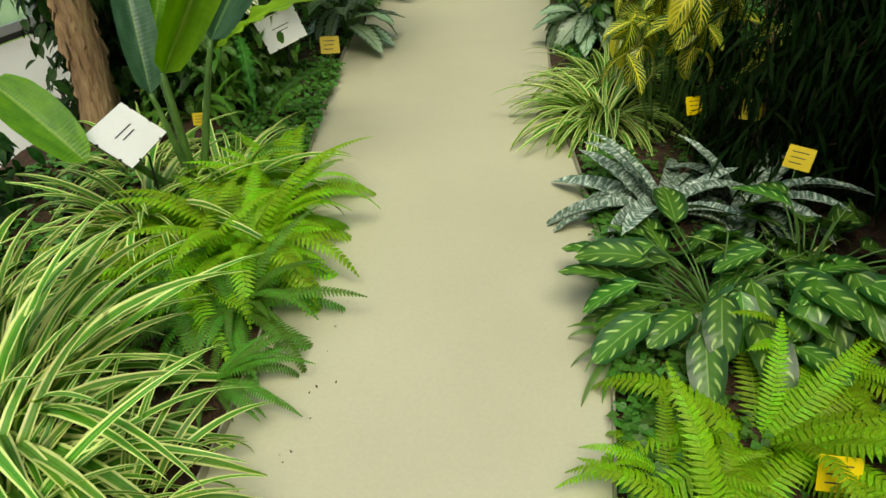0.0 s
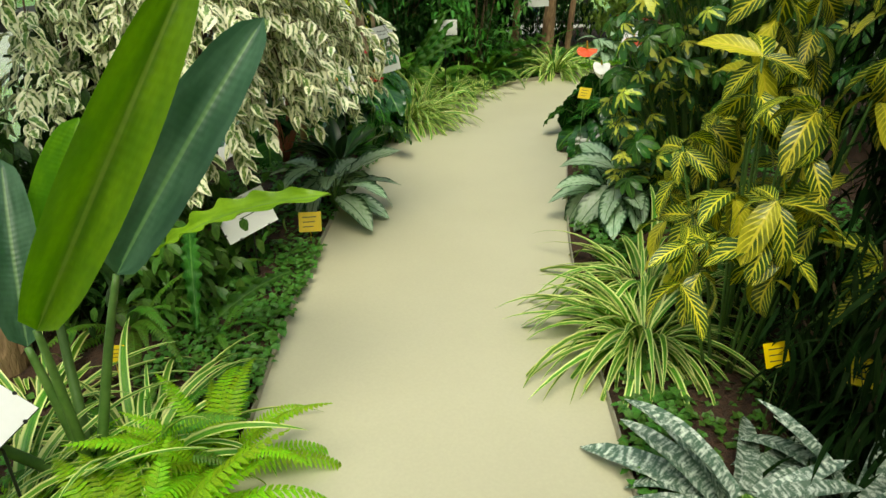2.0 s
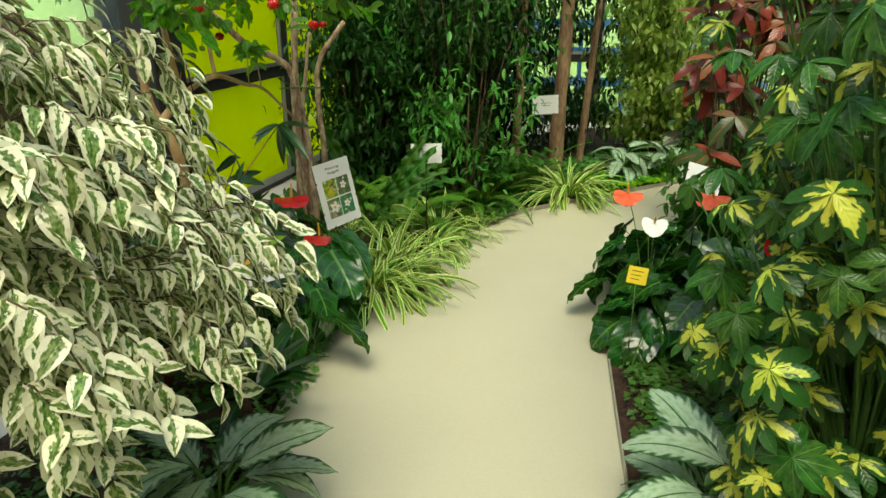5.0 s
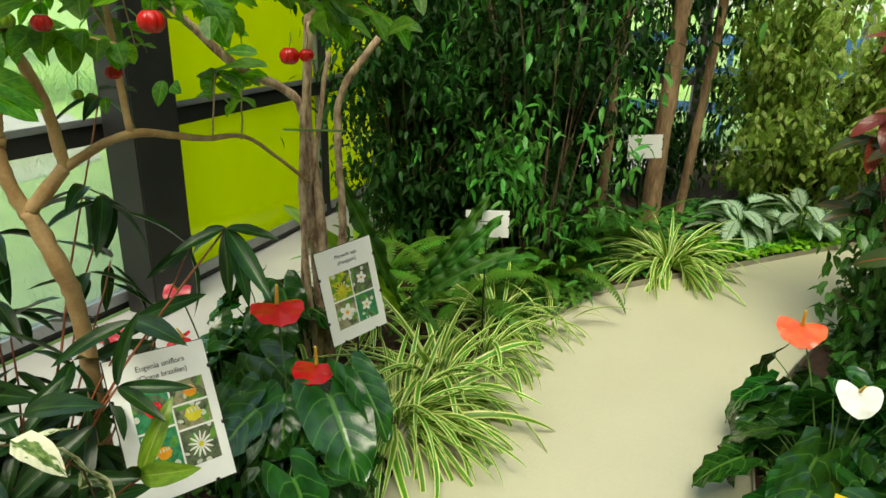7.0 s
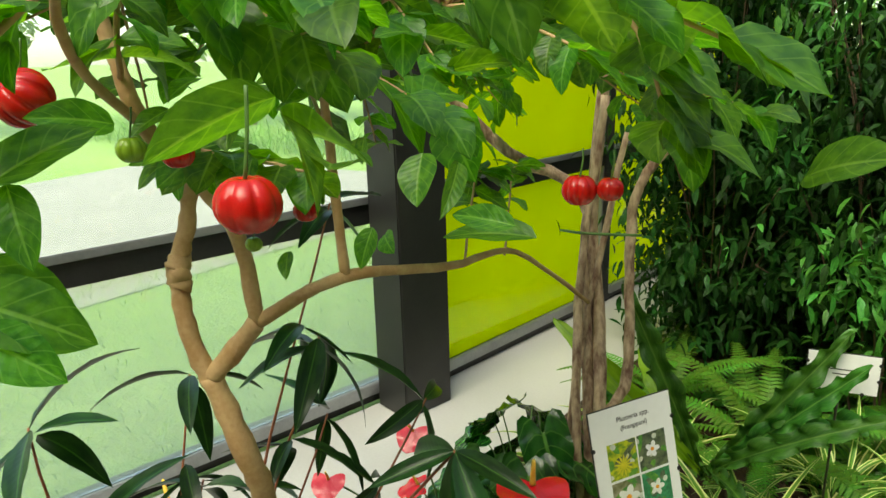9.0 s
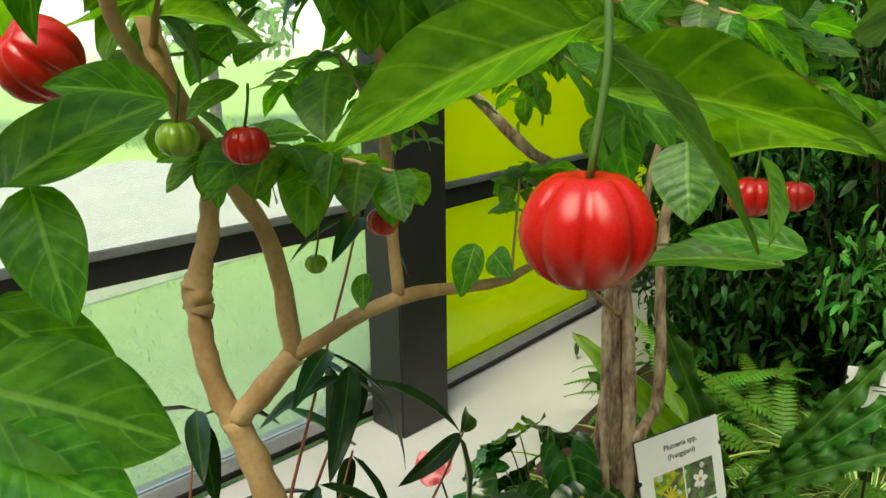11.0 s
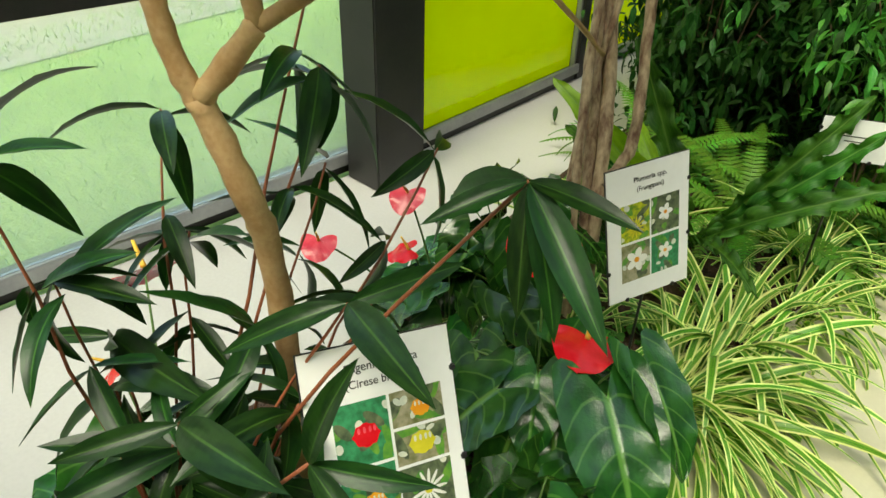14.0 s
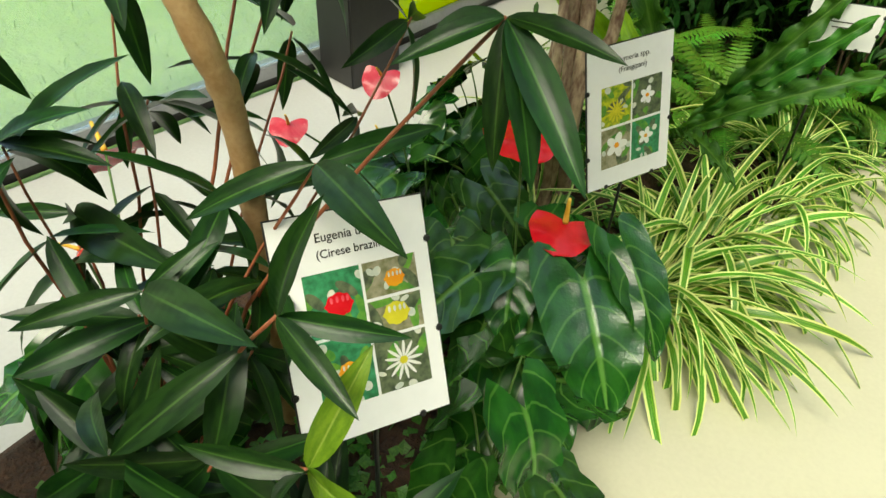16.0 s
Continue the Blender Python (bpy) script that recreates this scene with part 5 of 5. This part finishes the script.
# figs whose leaf colour already carries the shade
feathery("weeping_fig", (-0.25, 8.7), (-0.9, 8.1, 0.5), (0.35, 9.6, 2.4), 20000, 171, LEAF["shade"], "tall weeping fig with small drooping leaves darkened for shade", DROOP, "tree", 36, (-1.4, 0.3), 0.004, (0.6, 1.3), 0.15, -0.06)
feathery("weeping_fig", (-0.9, 8.6), (-1.3, 8.0, 0.4), (-0.5, 9.4, 2.2), 15000, 172, LEAF["shade"], "weeping fig with small drooping shade-darkened leaves beside the yellow window", DROOP, "tree", 20, (-1.4, 0.3), 0.004, (0.6, 1.3), 0.15, -0.06)
# backing in the near-black needle colour, shade painted behind the figs
feathery("dark_shrub", (-0.4, 9.9), (-1.0, 9.6, 0.2), (0.35, 10.2, 2.3), 9000, 216, LEAF["needle"], "dense shrub behind the weeping figs, shade put into its near-black colour", BROAD, "shrub", 40, (-1.2, 0.5), 0.004, (0.8, 1.5), 0.13)
feathery("weeping_fig", (-1.0, 9.0), (-1.25, 8.3, 0.3), (-0.75, 10.4, 2.6), 9000, 217, LEAF["shade"], "weeping fig with shade-darkened leaves along the yellow window", DROOP, "tree", 40, (-1.4, 0.3), 0.004, (0.7, 1.5), 0.12)
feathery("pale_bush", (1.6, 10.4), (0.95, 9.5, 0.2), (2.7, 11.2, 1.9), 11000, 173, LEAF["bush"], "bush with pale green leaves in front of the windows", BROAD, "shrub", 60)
feathery("weeping_fig", (0.55, 10.2), (0.1, 9.7, 0.4), (1.1, 11.0, 2.3), 9000, 174, LEAF["shade"], "weeping fig with small drooping shade-darkened leaves", DROOP, "tree", 16, (-1.4, 0.3), 0.004, (0.6, 1.3), 0.15, -0.06)
feathery("dark_shrub", (2.5, 8.2), (2.0, 5.0, 0.3), (3.1, 8.9, 2.0), 6000, 175, LEAF["shade"], "dense green shrub against the wall, leaves darkened for shade", BROAD, "shrub", 60)
feathery("dark_shrub", (1.65, 7.6), (1.25, 7.15, 0.05), (2.1, 8.1, 0.75), 4500, 218, LEAF["umbrella"], "low dark green shrub under the croton", BROAD, "shrub", 40)
spider_plant((0.66, 8.68), 120, 1.2, 181)
spider_plant((0.05, 7.75), 24, 0.6, 182)
spider_plant((-0.2, 7.65), 60, 0.9, 205)
sword_fern((-0.45, 7.75), 34, 1.4, 206, FRONDS_DARK, label="deep green fern under the weeping fig")
sword_fern((-0.9, 7.95), 26, 1.2, 210, FRONDS_DARK, label="deep green fern beside the yellow window")
sword_fern((0.02, 8.25), 34, 1.1, 207, FRONDS_DARK, label="deep green fern under the weeping fig")
spider_plant((-0.75, 7.5), 50, 0.9, 208)
feathery("weeping_fig", (-0.1, 8.2), (-0.7, 7.85, 0.75), (0.6, 8.7, 2.3), 4200, 209, LEAF["ivy"], "weeping fig with loose drooping sprays of green leaves", DROOP, "tree", 14, (-1.3, 0.3), 0.005, (0.6, 1.3), 0.16, -0.02)
spider_plant((1.75, 9.75), 60, 1.0, 203)
silver_evergreen((1.55, 9.5), 18, 204, scale=(0.9, 1.2))
silver_evergreen((1.15, 9.35), 22, 183, scale=(1.0, 1.4))
sword_fern((0.4, 9.0), 16, 1.1, 184, FRONDS_DARK, label="deep green fern under the trees")
nest3 = thing("birds_nest_fern", (0.0, 8.45, 0), "bird's nest fern with long upright wavy fronds", "fern", "nest ferns")
g = random.Random(185)
for i in range(12):
    a = i * 0.52
    put("frond", WAVY_DARK[i % 2], nest3, turn(a, g.uniform(0.6, 1.25), 0, (0, 0, 0.05), g.uniform(0.55, 0.85)))
for x, y, r, lean in ((0.22, 9.3, 0.04, 0.02), (0.56, 9.45, 0.065, 0.03), (0.78, 9.7, 0.035, 0.06)):
    p = thing("slender_palm", (x, y, 0), "slender palm with a brown ringed trunk", "palm", "slender palms")
    put("trunk", limb_mesh("trunk", FIBRE, [(0, 0, 0), (lean, 0, 1.0), (lean * 2, 0.05, 2.1)], r, r * 0.8, 10, 8, 0.004, g), p)
    for i in range(7):
        put("frond", FRONDS_DARK[i % 3], p, turn(i * 0.9, g.uniform(0.3, 1.1), 0, (lean * 2, 0.05, 2.05), 2.4))

sword_fern((-0.85, 3.75), 24, 0.95, 186, FRONDS_DARK, label="deep green fern beside the palm")
sword_fern((-0.75, 4.05), 18, 0.7, 187, FRONDS_DARK, label="small deep green fern beside the sign")
feathery("dark_shrub", (-1.35, 2.6), (-1.5, 2.0, 0.1), (-1.15, 3.0, 0.4), 1500, 188, LEAF["shade"], "leafy shrub in front of the window, darkened for shade", BROAD, "shrub", 24)
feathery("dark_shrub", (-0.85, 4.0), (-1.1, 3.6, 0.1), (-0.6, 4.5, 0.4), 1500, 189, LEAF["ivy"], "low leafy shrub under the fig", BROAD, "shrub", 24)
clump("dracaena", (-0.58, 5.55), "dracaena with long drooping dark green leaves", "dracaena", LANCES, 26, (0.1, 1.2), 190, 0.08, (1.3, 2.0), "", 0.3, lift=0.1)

# dark foliage added to stand for the leaf shadows below the figs
feathery("dark_shrub", (-1.3, 4.0), (-1.5, 3.5, 0.1), (-0.95, 5.0, 1.0), 5000, 215, LEAF["shade"], "low dark foliage added as leaf shadow between the figs and the window", BROAD, "shrub", 30)
# ground cover
IVY = blade(0.03, 0.028, oval(0.45, 0.6), 0.4, 0.2, 2, 1)


def ground_cover(name, a, b, wide, n, seed, label, size=1.0, material="ivy", high=0.07):
    g = random.Random(seed)
    a, b = Vector((*a, 0)), Vector((*b, 0))
    side = Vector((-(b - a).y, (b - a).x, 0)).normalized()
    pc = []
    for _ in range(n):
        p = a.lerp(b, g.random()) + side * g.uniform(0, wide)
        h = high * (0.6 + 0.6 * noise.noise(p * 7)) * g.random() ** 0.5
        pc.append((IVY, turn(g.uniform(0, 6.28), g.uniform(-0.5, 0.4), g.uniform(-.4, .4), (p.x, p.y, 0.03 + max(0, h)), size * g.uniform(0.6, 1.3))))
    ob = new(name, joined(name, LEAF[material], pc))
    tagged(ob, label, "ground cover", kind="stuff")


ground_cover("low_foliage", (0.35, 8.35), (2.3, 9.9), 1.0, 7000, 200, "low leaves filling the bed in front of the windows", 1.4)
ground_cover("low_foliage", (1.0, 1.2), (0.86, 5.2), -0.22, 3500, 201, "low leaves spilling over the bed edge", 1.1)
ground_cover("low_foliage", (0.9, 6.8), (1.7, 8.4), -0.7, 3500, 202, "low dark leaves along the curved path", 1.3)
ground_cover("low_foliage", (-0.1, 1.2), (-0.3, 3.4), 1.0, 5000, 197, "low green leaves filling the bed between larger plants", 1.2)
ground_cover("low_foliage", (1.35, 4.3), (1.3, 8.0), -0.9, 6000, 198, "low dark leaves filling the bed under the shrubs", 1.3)
ground_cover("low_foliage", (-0.2, 7.6), (0.6, 8.7), 0.9, 5000, 199, "low dark leaves under the weeping figs", 1.3)
ground_cover("creeping_ivy", (-0.2, 3.15), (-0.36, 4.55), 0.4, 3200, 191, "low creeping ivy spilling over the bed edge")
ground_cover("creeping_ivy", (-0.15, 7.45), (0.32, 8.2), 0.35, 1500, 192, "low creeping ivy along the curved bed edge")
ground_cover("creeping_ivy", (0.75, 8.6), (1.8, 9.42), 0.4, 1700, 193, "bright low ground cover along the path", 1.3, "wavy")
ground_cover("creeping_ivy", (0.83, 7.1), (0.8, 4.9), 0.5, 3500, 194, "low creeping ivy beside the path")
ground_cover("creeping_ivy", (1.0, 1.4), (1.02, 4.4), -0.7, 4000, 195, "low creeping ivy under taller plants")
ground_cover("creeping_ivy", (0.9, 4.9), (0.9, 6.7), -0.5, 4500, 213, "low creeping ivy under the umbrella tree", 1.2)
ground_cover("creeping_ivy", (-0.42, 4.6), (-0.45, 7.0), 0.8, 5000, 196, "low dark leaves under the shrubs")


g = random.Random(211)
crumb = blade(0.014, 0.006, oval(0.5, 0.6), 0.9, 0.5, 2, 1)
pieces = [(crumb, turn(g.uniform(0, 6.28), g.uniform(-0.1, 0.3), g.uniform(-.5, .5), (g.uniform(0.02, 0.25), g.uniform(1.6, 2.6), 0.007), g.uniform(0.4, 1.1))) for _ in range(26)]
tagged(new("leaf_litter", joined("leaf_litter", SOIL, pieces)), "dry brown leaf crumbs on the path", "leaf litter", kind="stuff")


# ---- signs and labels ----
def patches(name, shapes, rect, z, material, parent, m):
    """Flat printed ovals (x, y, rx, ry, angle, lobes) kept inside a rectangle."""
    bm = bmesh.new()
    for i, (x, y, rx, ry, a, lobes) in enumerate(shapes):
        vs = []
        for k in range(22):
            q = 6.283185 * k / 22
            f = 1 - 0.16 * abs(math.sin(lobes * q / 2)) if lobes else 1
            px, py = rx * f * math.cos(q), ry * f * math.sin(q)
            px, py = x + px * math.cos(a) - py * math.sin(a), y + px * math.sin(a) + py * math.cos(a)
            vs.append(bm.verts.new((min(max(px, rect[0]), rect[2]), min(max(py, rect[1]), rect[3]), z + i * 0.00002)))
        bm.faces.new(vs)
    ob = part(name, bm, material, parent)
    ob.matrix_basis = m
    return ob


def photo(parent, m, rect, back, motif, ink, at, r, seed):
    """A printed photograph: blurred leaves behind one fruit or flower."""
    g = random.Random(seed)
    part("picture", box(rect[0], rect[1], 0.001, rect[2], rect[3], 0.0014), back, parent).matrix_basis = m
    wide, high = rect[2] - rect[0], rect[3] - rect[1]

    def spot():
        return rect[0] + wide * g.random(), rect[1] + high * g.random()
    for k, mat in enumerate((PIC_LEAF, PIC_DARK, PIC_PALE)):
        patches("picture_leaves", [(*spot(), wide * g.uniform(0.12, 0.32) / (1 + 2 * (k == 2)), wide * 0.09, g.uniform(0, 3), 0) for _ in range(4)], rect, 0.0016 + 0.0002 * k, mat, parent, m)
    x, y = at
    if motif == "fruit":
        patches("picture_detail", [(x, y, r * 1.05, r * 0.9, 0, 8)], rect, 0.0024, ink, parent, m)
        patches("picture_glint", [(x + r * dx, y + r * 0.35, r * 0.1, r * 0.22, 0, 0) for dx in (-0.5, -0.1, 0.3, 0.62)], rect, 0.0027, PIC_PALE if ink is not RED else PINK, parent, m)
    else:
        n = 5 if motif == "flower" else 13
        o = r * (0.62 if n == 5 else 0.7)
        patches("picture_detail", [(x + o * math.cos(6.283 * k / n), y + o * math.sin(6.283 * k / n), r * 0.55, r * (0.36 if n == 5 else 0.1), 6.283 * k / n, 0) for k in range(n)], rect, 0.0024, ink, parent, m)
        patches("picture_centre", [(x, y, r * 0.3, r * 0.28, 0, 6)], rect, 0.0028, ORANGE_PRINT if n == 5 else YELLOW_PRINT, parent, m)


def sign(tl, right, down, w, h, label, rows=(), pictures=(), text=()):
    """A printed sheet in a black holder on a stake. right and down are rough directions along its edges."""
    x = Vector(right).normalized()
    d = Vector(down)
    d = (d - x * d.dot(x)).normalized()
    z = x.cross(-d)
    m = Matrix((x, -d, z)).transposed().to_4x4()
    m.translation = Vector(tl)
    foot = Vector(tl) + x * w / 2 + d * h
    t = thing("plant_sign", (foot.x, foot.y, 0), label, "sign", "plant signs")
    m = Matrix.Translation((-foot.x, -foot.y, 0)) @ m
    put("stake", limb_mesh("stake", BLACK, [(-z.x * 0.02, -z.y * 0.02, 0), Vector((0, 0, foot.z - 0.01)) - z * 0.02, m @ Vector((w / 2, -h * 0.5, -0.012))], 0.004, 0.004, 6, 1), t)
    part("backing", box(-0.002, -h - 0.002, -0.004, w + 0.002, 0.002, -0.0012), BLACK, t).matrix_basis = m
    part("sheet", box(0, -h, -0.001, w, 0, 0.001), PAPER, t).matrix_basis = m
    for i, (cx, cy) in enumerate(((0, 0.28), (0, 0.75), (1, 0.2), (1, 0.62), (0.22, 1), (0.8, 1))):
        part("clip", box(cx * w - 0.005, -cy * h - 0.005, -0.004, cx * w + 0.005, -cy * h + 0.005, 0.004, 0.002), BLACK, t).matrix_basis = m
    for x0, y0, x1, y1 in rows:
        part("print_line", box(x0 * w, -y1 * h, 0.001, x1 * w, -y0 * h, 0.0018), INK, t).matrix_basis = m
    for k, (x0, y0, x1, y1, back, motif, ink, cx, cy, r) in enumerate(pictures):
        photo(t, m, (x0 * w, -y1 * h, x1 * w, -y0 * h), back, motif, ink, (cx * w, -cy * h), r, k + int(foot.y * 10))
    for words, cx, cy, size in text:
        cu = bpy.data.curves.new("lettering", "FONT")
        cu.body, cu.size, cu.align_x, cu.extrude, cu.offset = words, size, "CENTER", 0.0002, 0.0001
        cu.materials.append(INK)
        ob = put("lettering", cu, t, m @ Matrix.Translation((cx * w, -cy * h, 0.0016)))
    return t


PIC_GREEN = surface("picture_green", (0.01, 0.12, 0.04), (0.04, 0.32, 0.14), 60, 0.5, 0, 0, 150)
PIC_DARK = surface("picture_dark", (0.03, 0.05, 0.03), (0.16, 0.2, 0.1), 60, 0.5, 0, 0, 150)
PIC_OLIVE = surface("picture_olive", (0.12, 0.14, 0.04), (0.4, 0.36, 0.25), 40, 0.5, 0, 0, 120)
PIC_LIME = surface("picture_lime", (0.06, 0.2, 0.01), (0.6, 0.6, 0.02), 70, 0.5, 0, 0, 150)
PIC_LEAF = surface("picture_leaf", (0.03, 0.2, 0.03), (0.16, 0.36, 0.04), 50, 0.5, 0, 0, 150)
PIC_PALE = surface("picture_pale", (0.5, 0.56, 0.5), (0.72, 0.72, 0.6), 50, 0.5, 0, 0, 150)
ORANGE_PRINT = surface("print_orange", (0.8, 0.28, 0.01), (0.85, 0.42, 0.02), 50, 0.5, 0, 0)
YELLOW_PRINT = surface("print_yellow", (0.55, 0.5, 0.02), (0.7, 0.62, 0.04), 50, 0.5, 0, 0)

sign((-0.763, 5.757, 0.741), (0.119, 0.201, -0.023), (0.122, -0.111, -0.268), 0.226, 0.32, "portrait plant sign with four fruit photographs in a clip frame",
     pictures=((0.16, 0.25, 0.52, 0.53, PIC_GREEN, "fruit", RED, 0.36, 0.4, 0.021), (0.54, 0.25, 0.9, 0.41, PIC_OLIVE, "fruit", ORANGE_PRINT, 0.74, 0.34, 0.016),
               (0.54, 0.425, 0.9, 0.585, PIC_OLIVE, "fruit", YELLOW_PRINT, 0.72, 0.5, 0.021), (0.16, 0.545, 0.52, 0.85, PIC_GREEN, "fruit", ORANGE_PRINT, 0.36, 0.7, 0.017),
               (0.54, 0.6, 0.9, 0.85, PIC_DARK, "tassel", WHITE_SPATHE, 0.72, 0.72, 0.024)),
     text=(("Eugenia uniflora", 0.52, 0.12, 0.0175), ("(Cirese brazilian)", 0.52, 0.19, 0.0165)))
sign((-0.64, 6.565, 0.71), (0.113, 0.182, 0.015), (0.08, 0.0, -0.315), 0.226, 0.32, "portrait plant sign with four flower photographs in a clip frame",
     pictures=((0.16, 0.27, 0.51, 0.55, PIC_LIME, "tassel", YELLOW_PRINT, 0.33, 0.45, 0.022), (0.53, 0.27, 0.88, 0.55, PIC_DARK, "flower", PAPER, 0.7, 0.4, 0.018),
               (0.16, 0.57, 0.51, 0.86, PIC_OLIVE, "flower", WHITE_SPATHE, 0.34, 0.7, 0.026), (0.53, 0.57, 0.88, 0.86, PIC_GREEN, "flower", WHITE_SPATHE, 0.7, 0.7, 0.018)),
     text=(("Plumeria spp.", 0.52, 0.12, 0.017), ("(Frangipani)", 0.52, 0.19, 0.016)))
BARS = ((0.3, 0.4, 0.72, 0.425), (0.36, 0.52, 0.66, 0.545))
sign((-0.662, 2.71, 0.45), (0.008, 0.23, 0.02), (0.13, 0.0, -0.1), 0.225, 0.167, "white plant sign tilted beside the banana plant", BARS)
sign((-0.66, 4.13, 0.375), (0.14, 0.16, 0.05), (0.1, 0.02, -0.16), 0.225, 0.16, "white plant sign leaning beside the ivy", BARS)
sign((0.35, 8.96, 0.735), (0.2, 0.05, 0.01), (0.01, 0, -0.14), 0.21, 0.145, "white plant sign in front of the palms", BARS)
sign((1.1, 6.62, 0.78), (0.17, 0.03, -0.05), (-0.03, -0.08, -0.16), 0.165, 0.135, "white plant sign among anthuriums", BARS)
sign((-0.3, 7.3, 0.68), (0.2, 0.05, 0.0), (0.02, 0, -0.14), 0.18, 0.115, "white plant sign half hidden by fern fronds", BARS)


def tag(at, az, label="yellow plastic plant label on a stem", s=1.0, tilt=-0.5):
    t = thing("plant_label", (at[0], at[1], 0), label, "plant label", "yellow labels")
    put("label_stem", limb_mesh("label_stem", YELLOW if at[2] < 0.25 else STALK, [(0, 0, 0), (0, 0, at[2])], 0.0016, 0.0016, 6, 2), t)
    m = Matrix.Translation((0, 0, at[2])) @ Matrix.Rotation(az, 4, "Z") @ Matrix.Rotation(tilt, 4, "X")
    part("label_plate", box(-0.028 * s, -0.0012, 0, 0.028 * s, 0.0012, 0.05 * s, 0.001), YELLOW, t).matrix_basis = m
    for k in range(3):
        part("handwriting", box(-0.018 * s, -0.0022, (0.012 + 0.012 * k) * s, (0.008 + 0.004 * k) * s, -0.0014, (0.014 + 0.012 * k) * s), INK, t).matrix_basis = m


tag((-0.445, 4.62, 0.07), 0.3, s=1.9)
tag((1.56, 3.07, 0.3), -0.5, s=1.5)
tag((1.49, 3.4, 0.32), -0.3, s=1.5)
tag((1.32, 3.5, 0.29), 0.4, s=1.4)
tag((1.39, 1.95, 0.12), 0.0, s=1.6)
tag((0.84, 6.08, 0.4), -0.4, s=1.4)
tag((-0.62, 3.35, 0.2), 0.3)
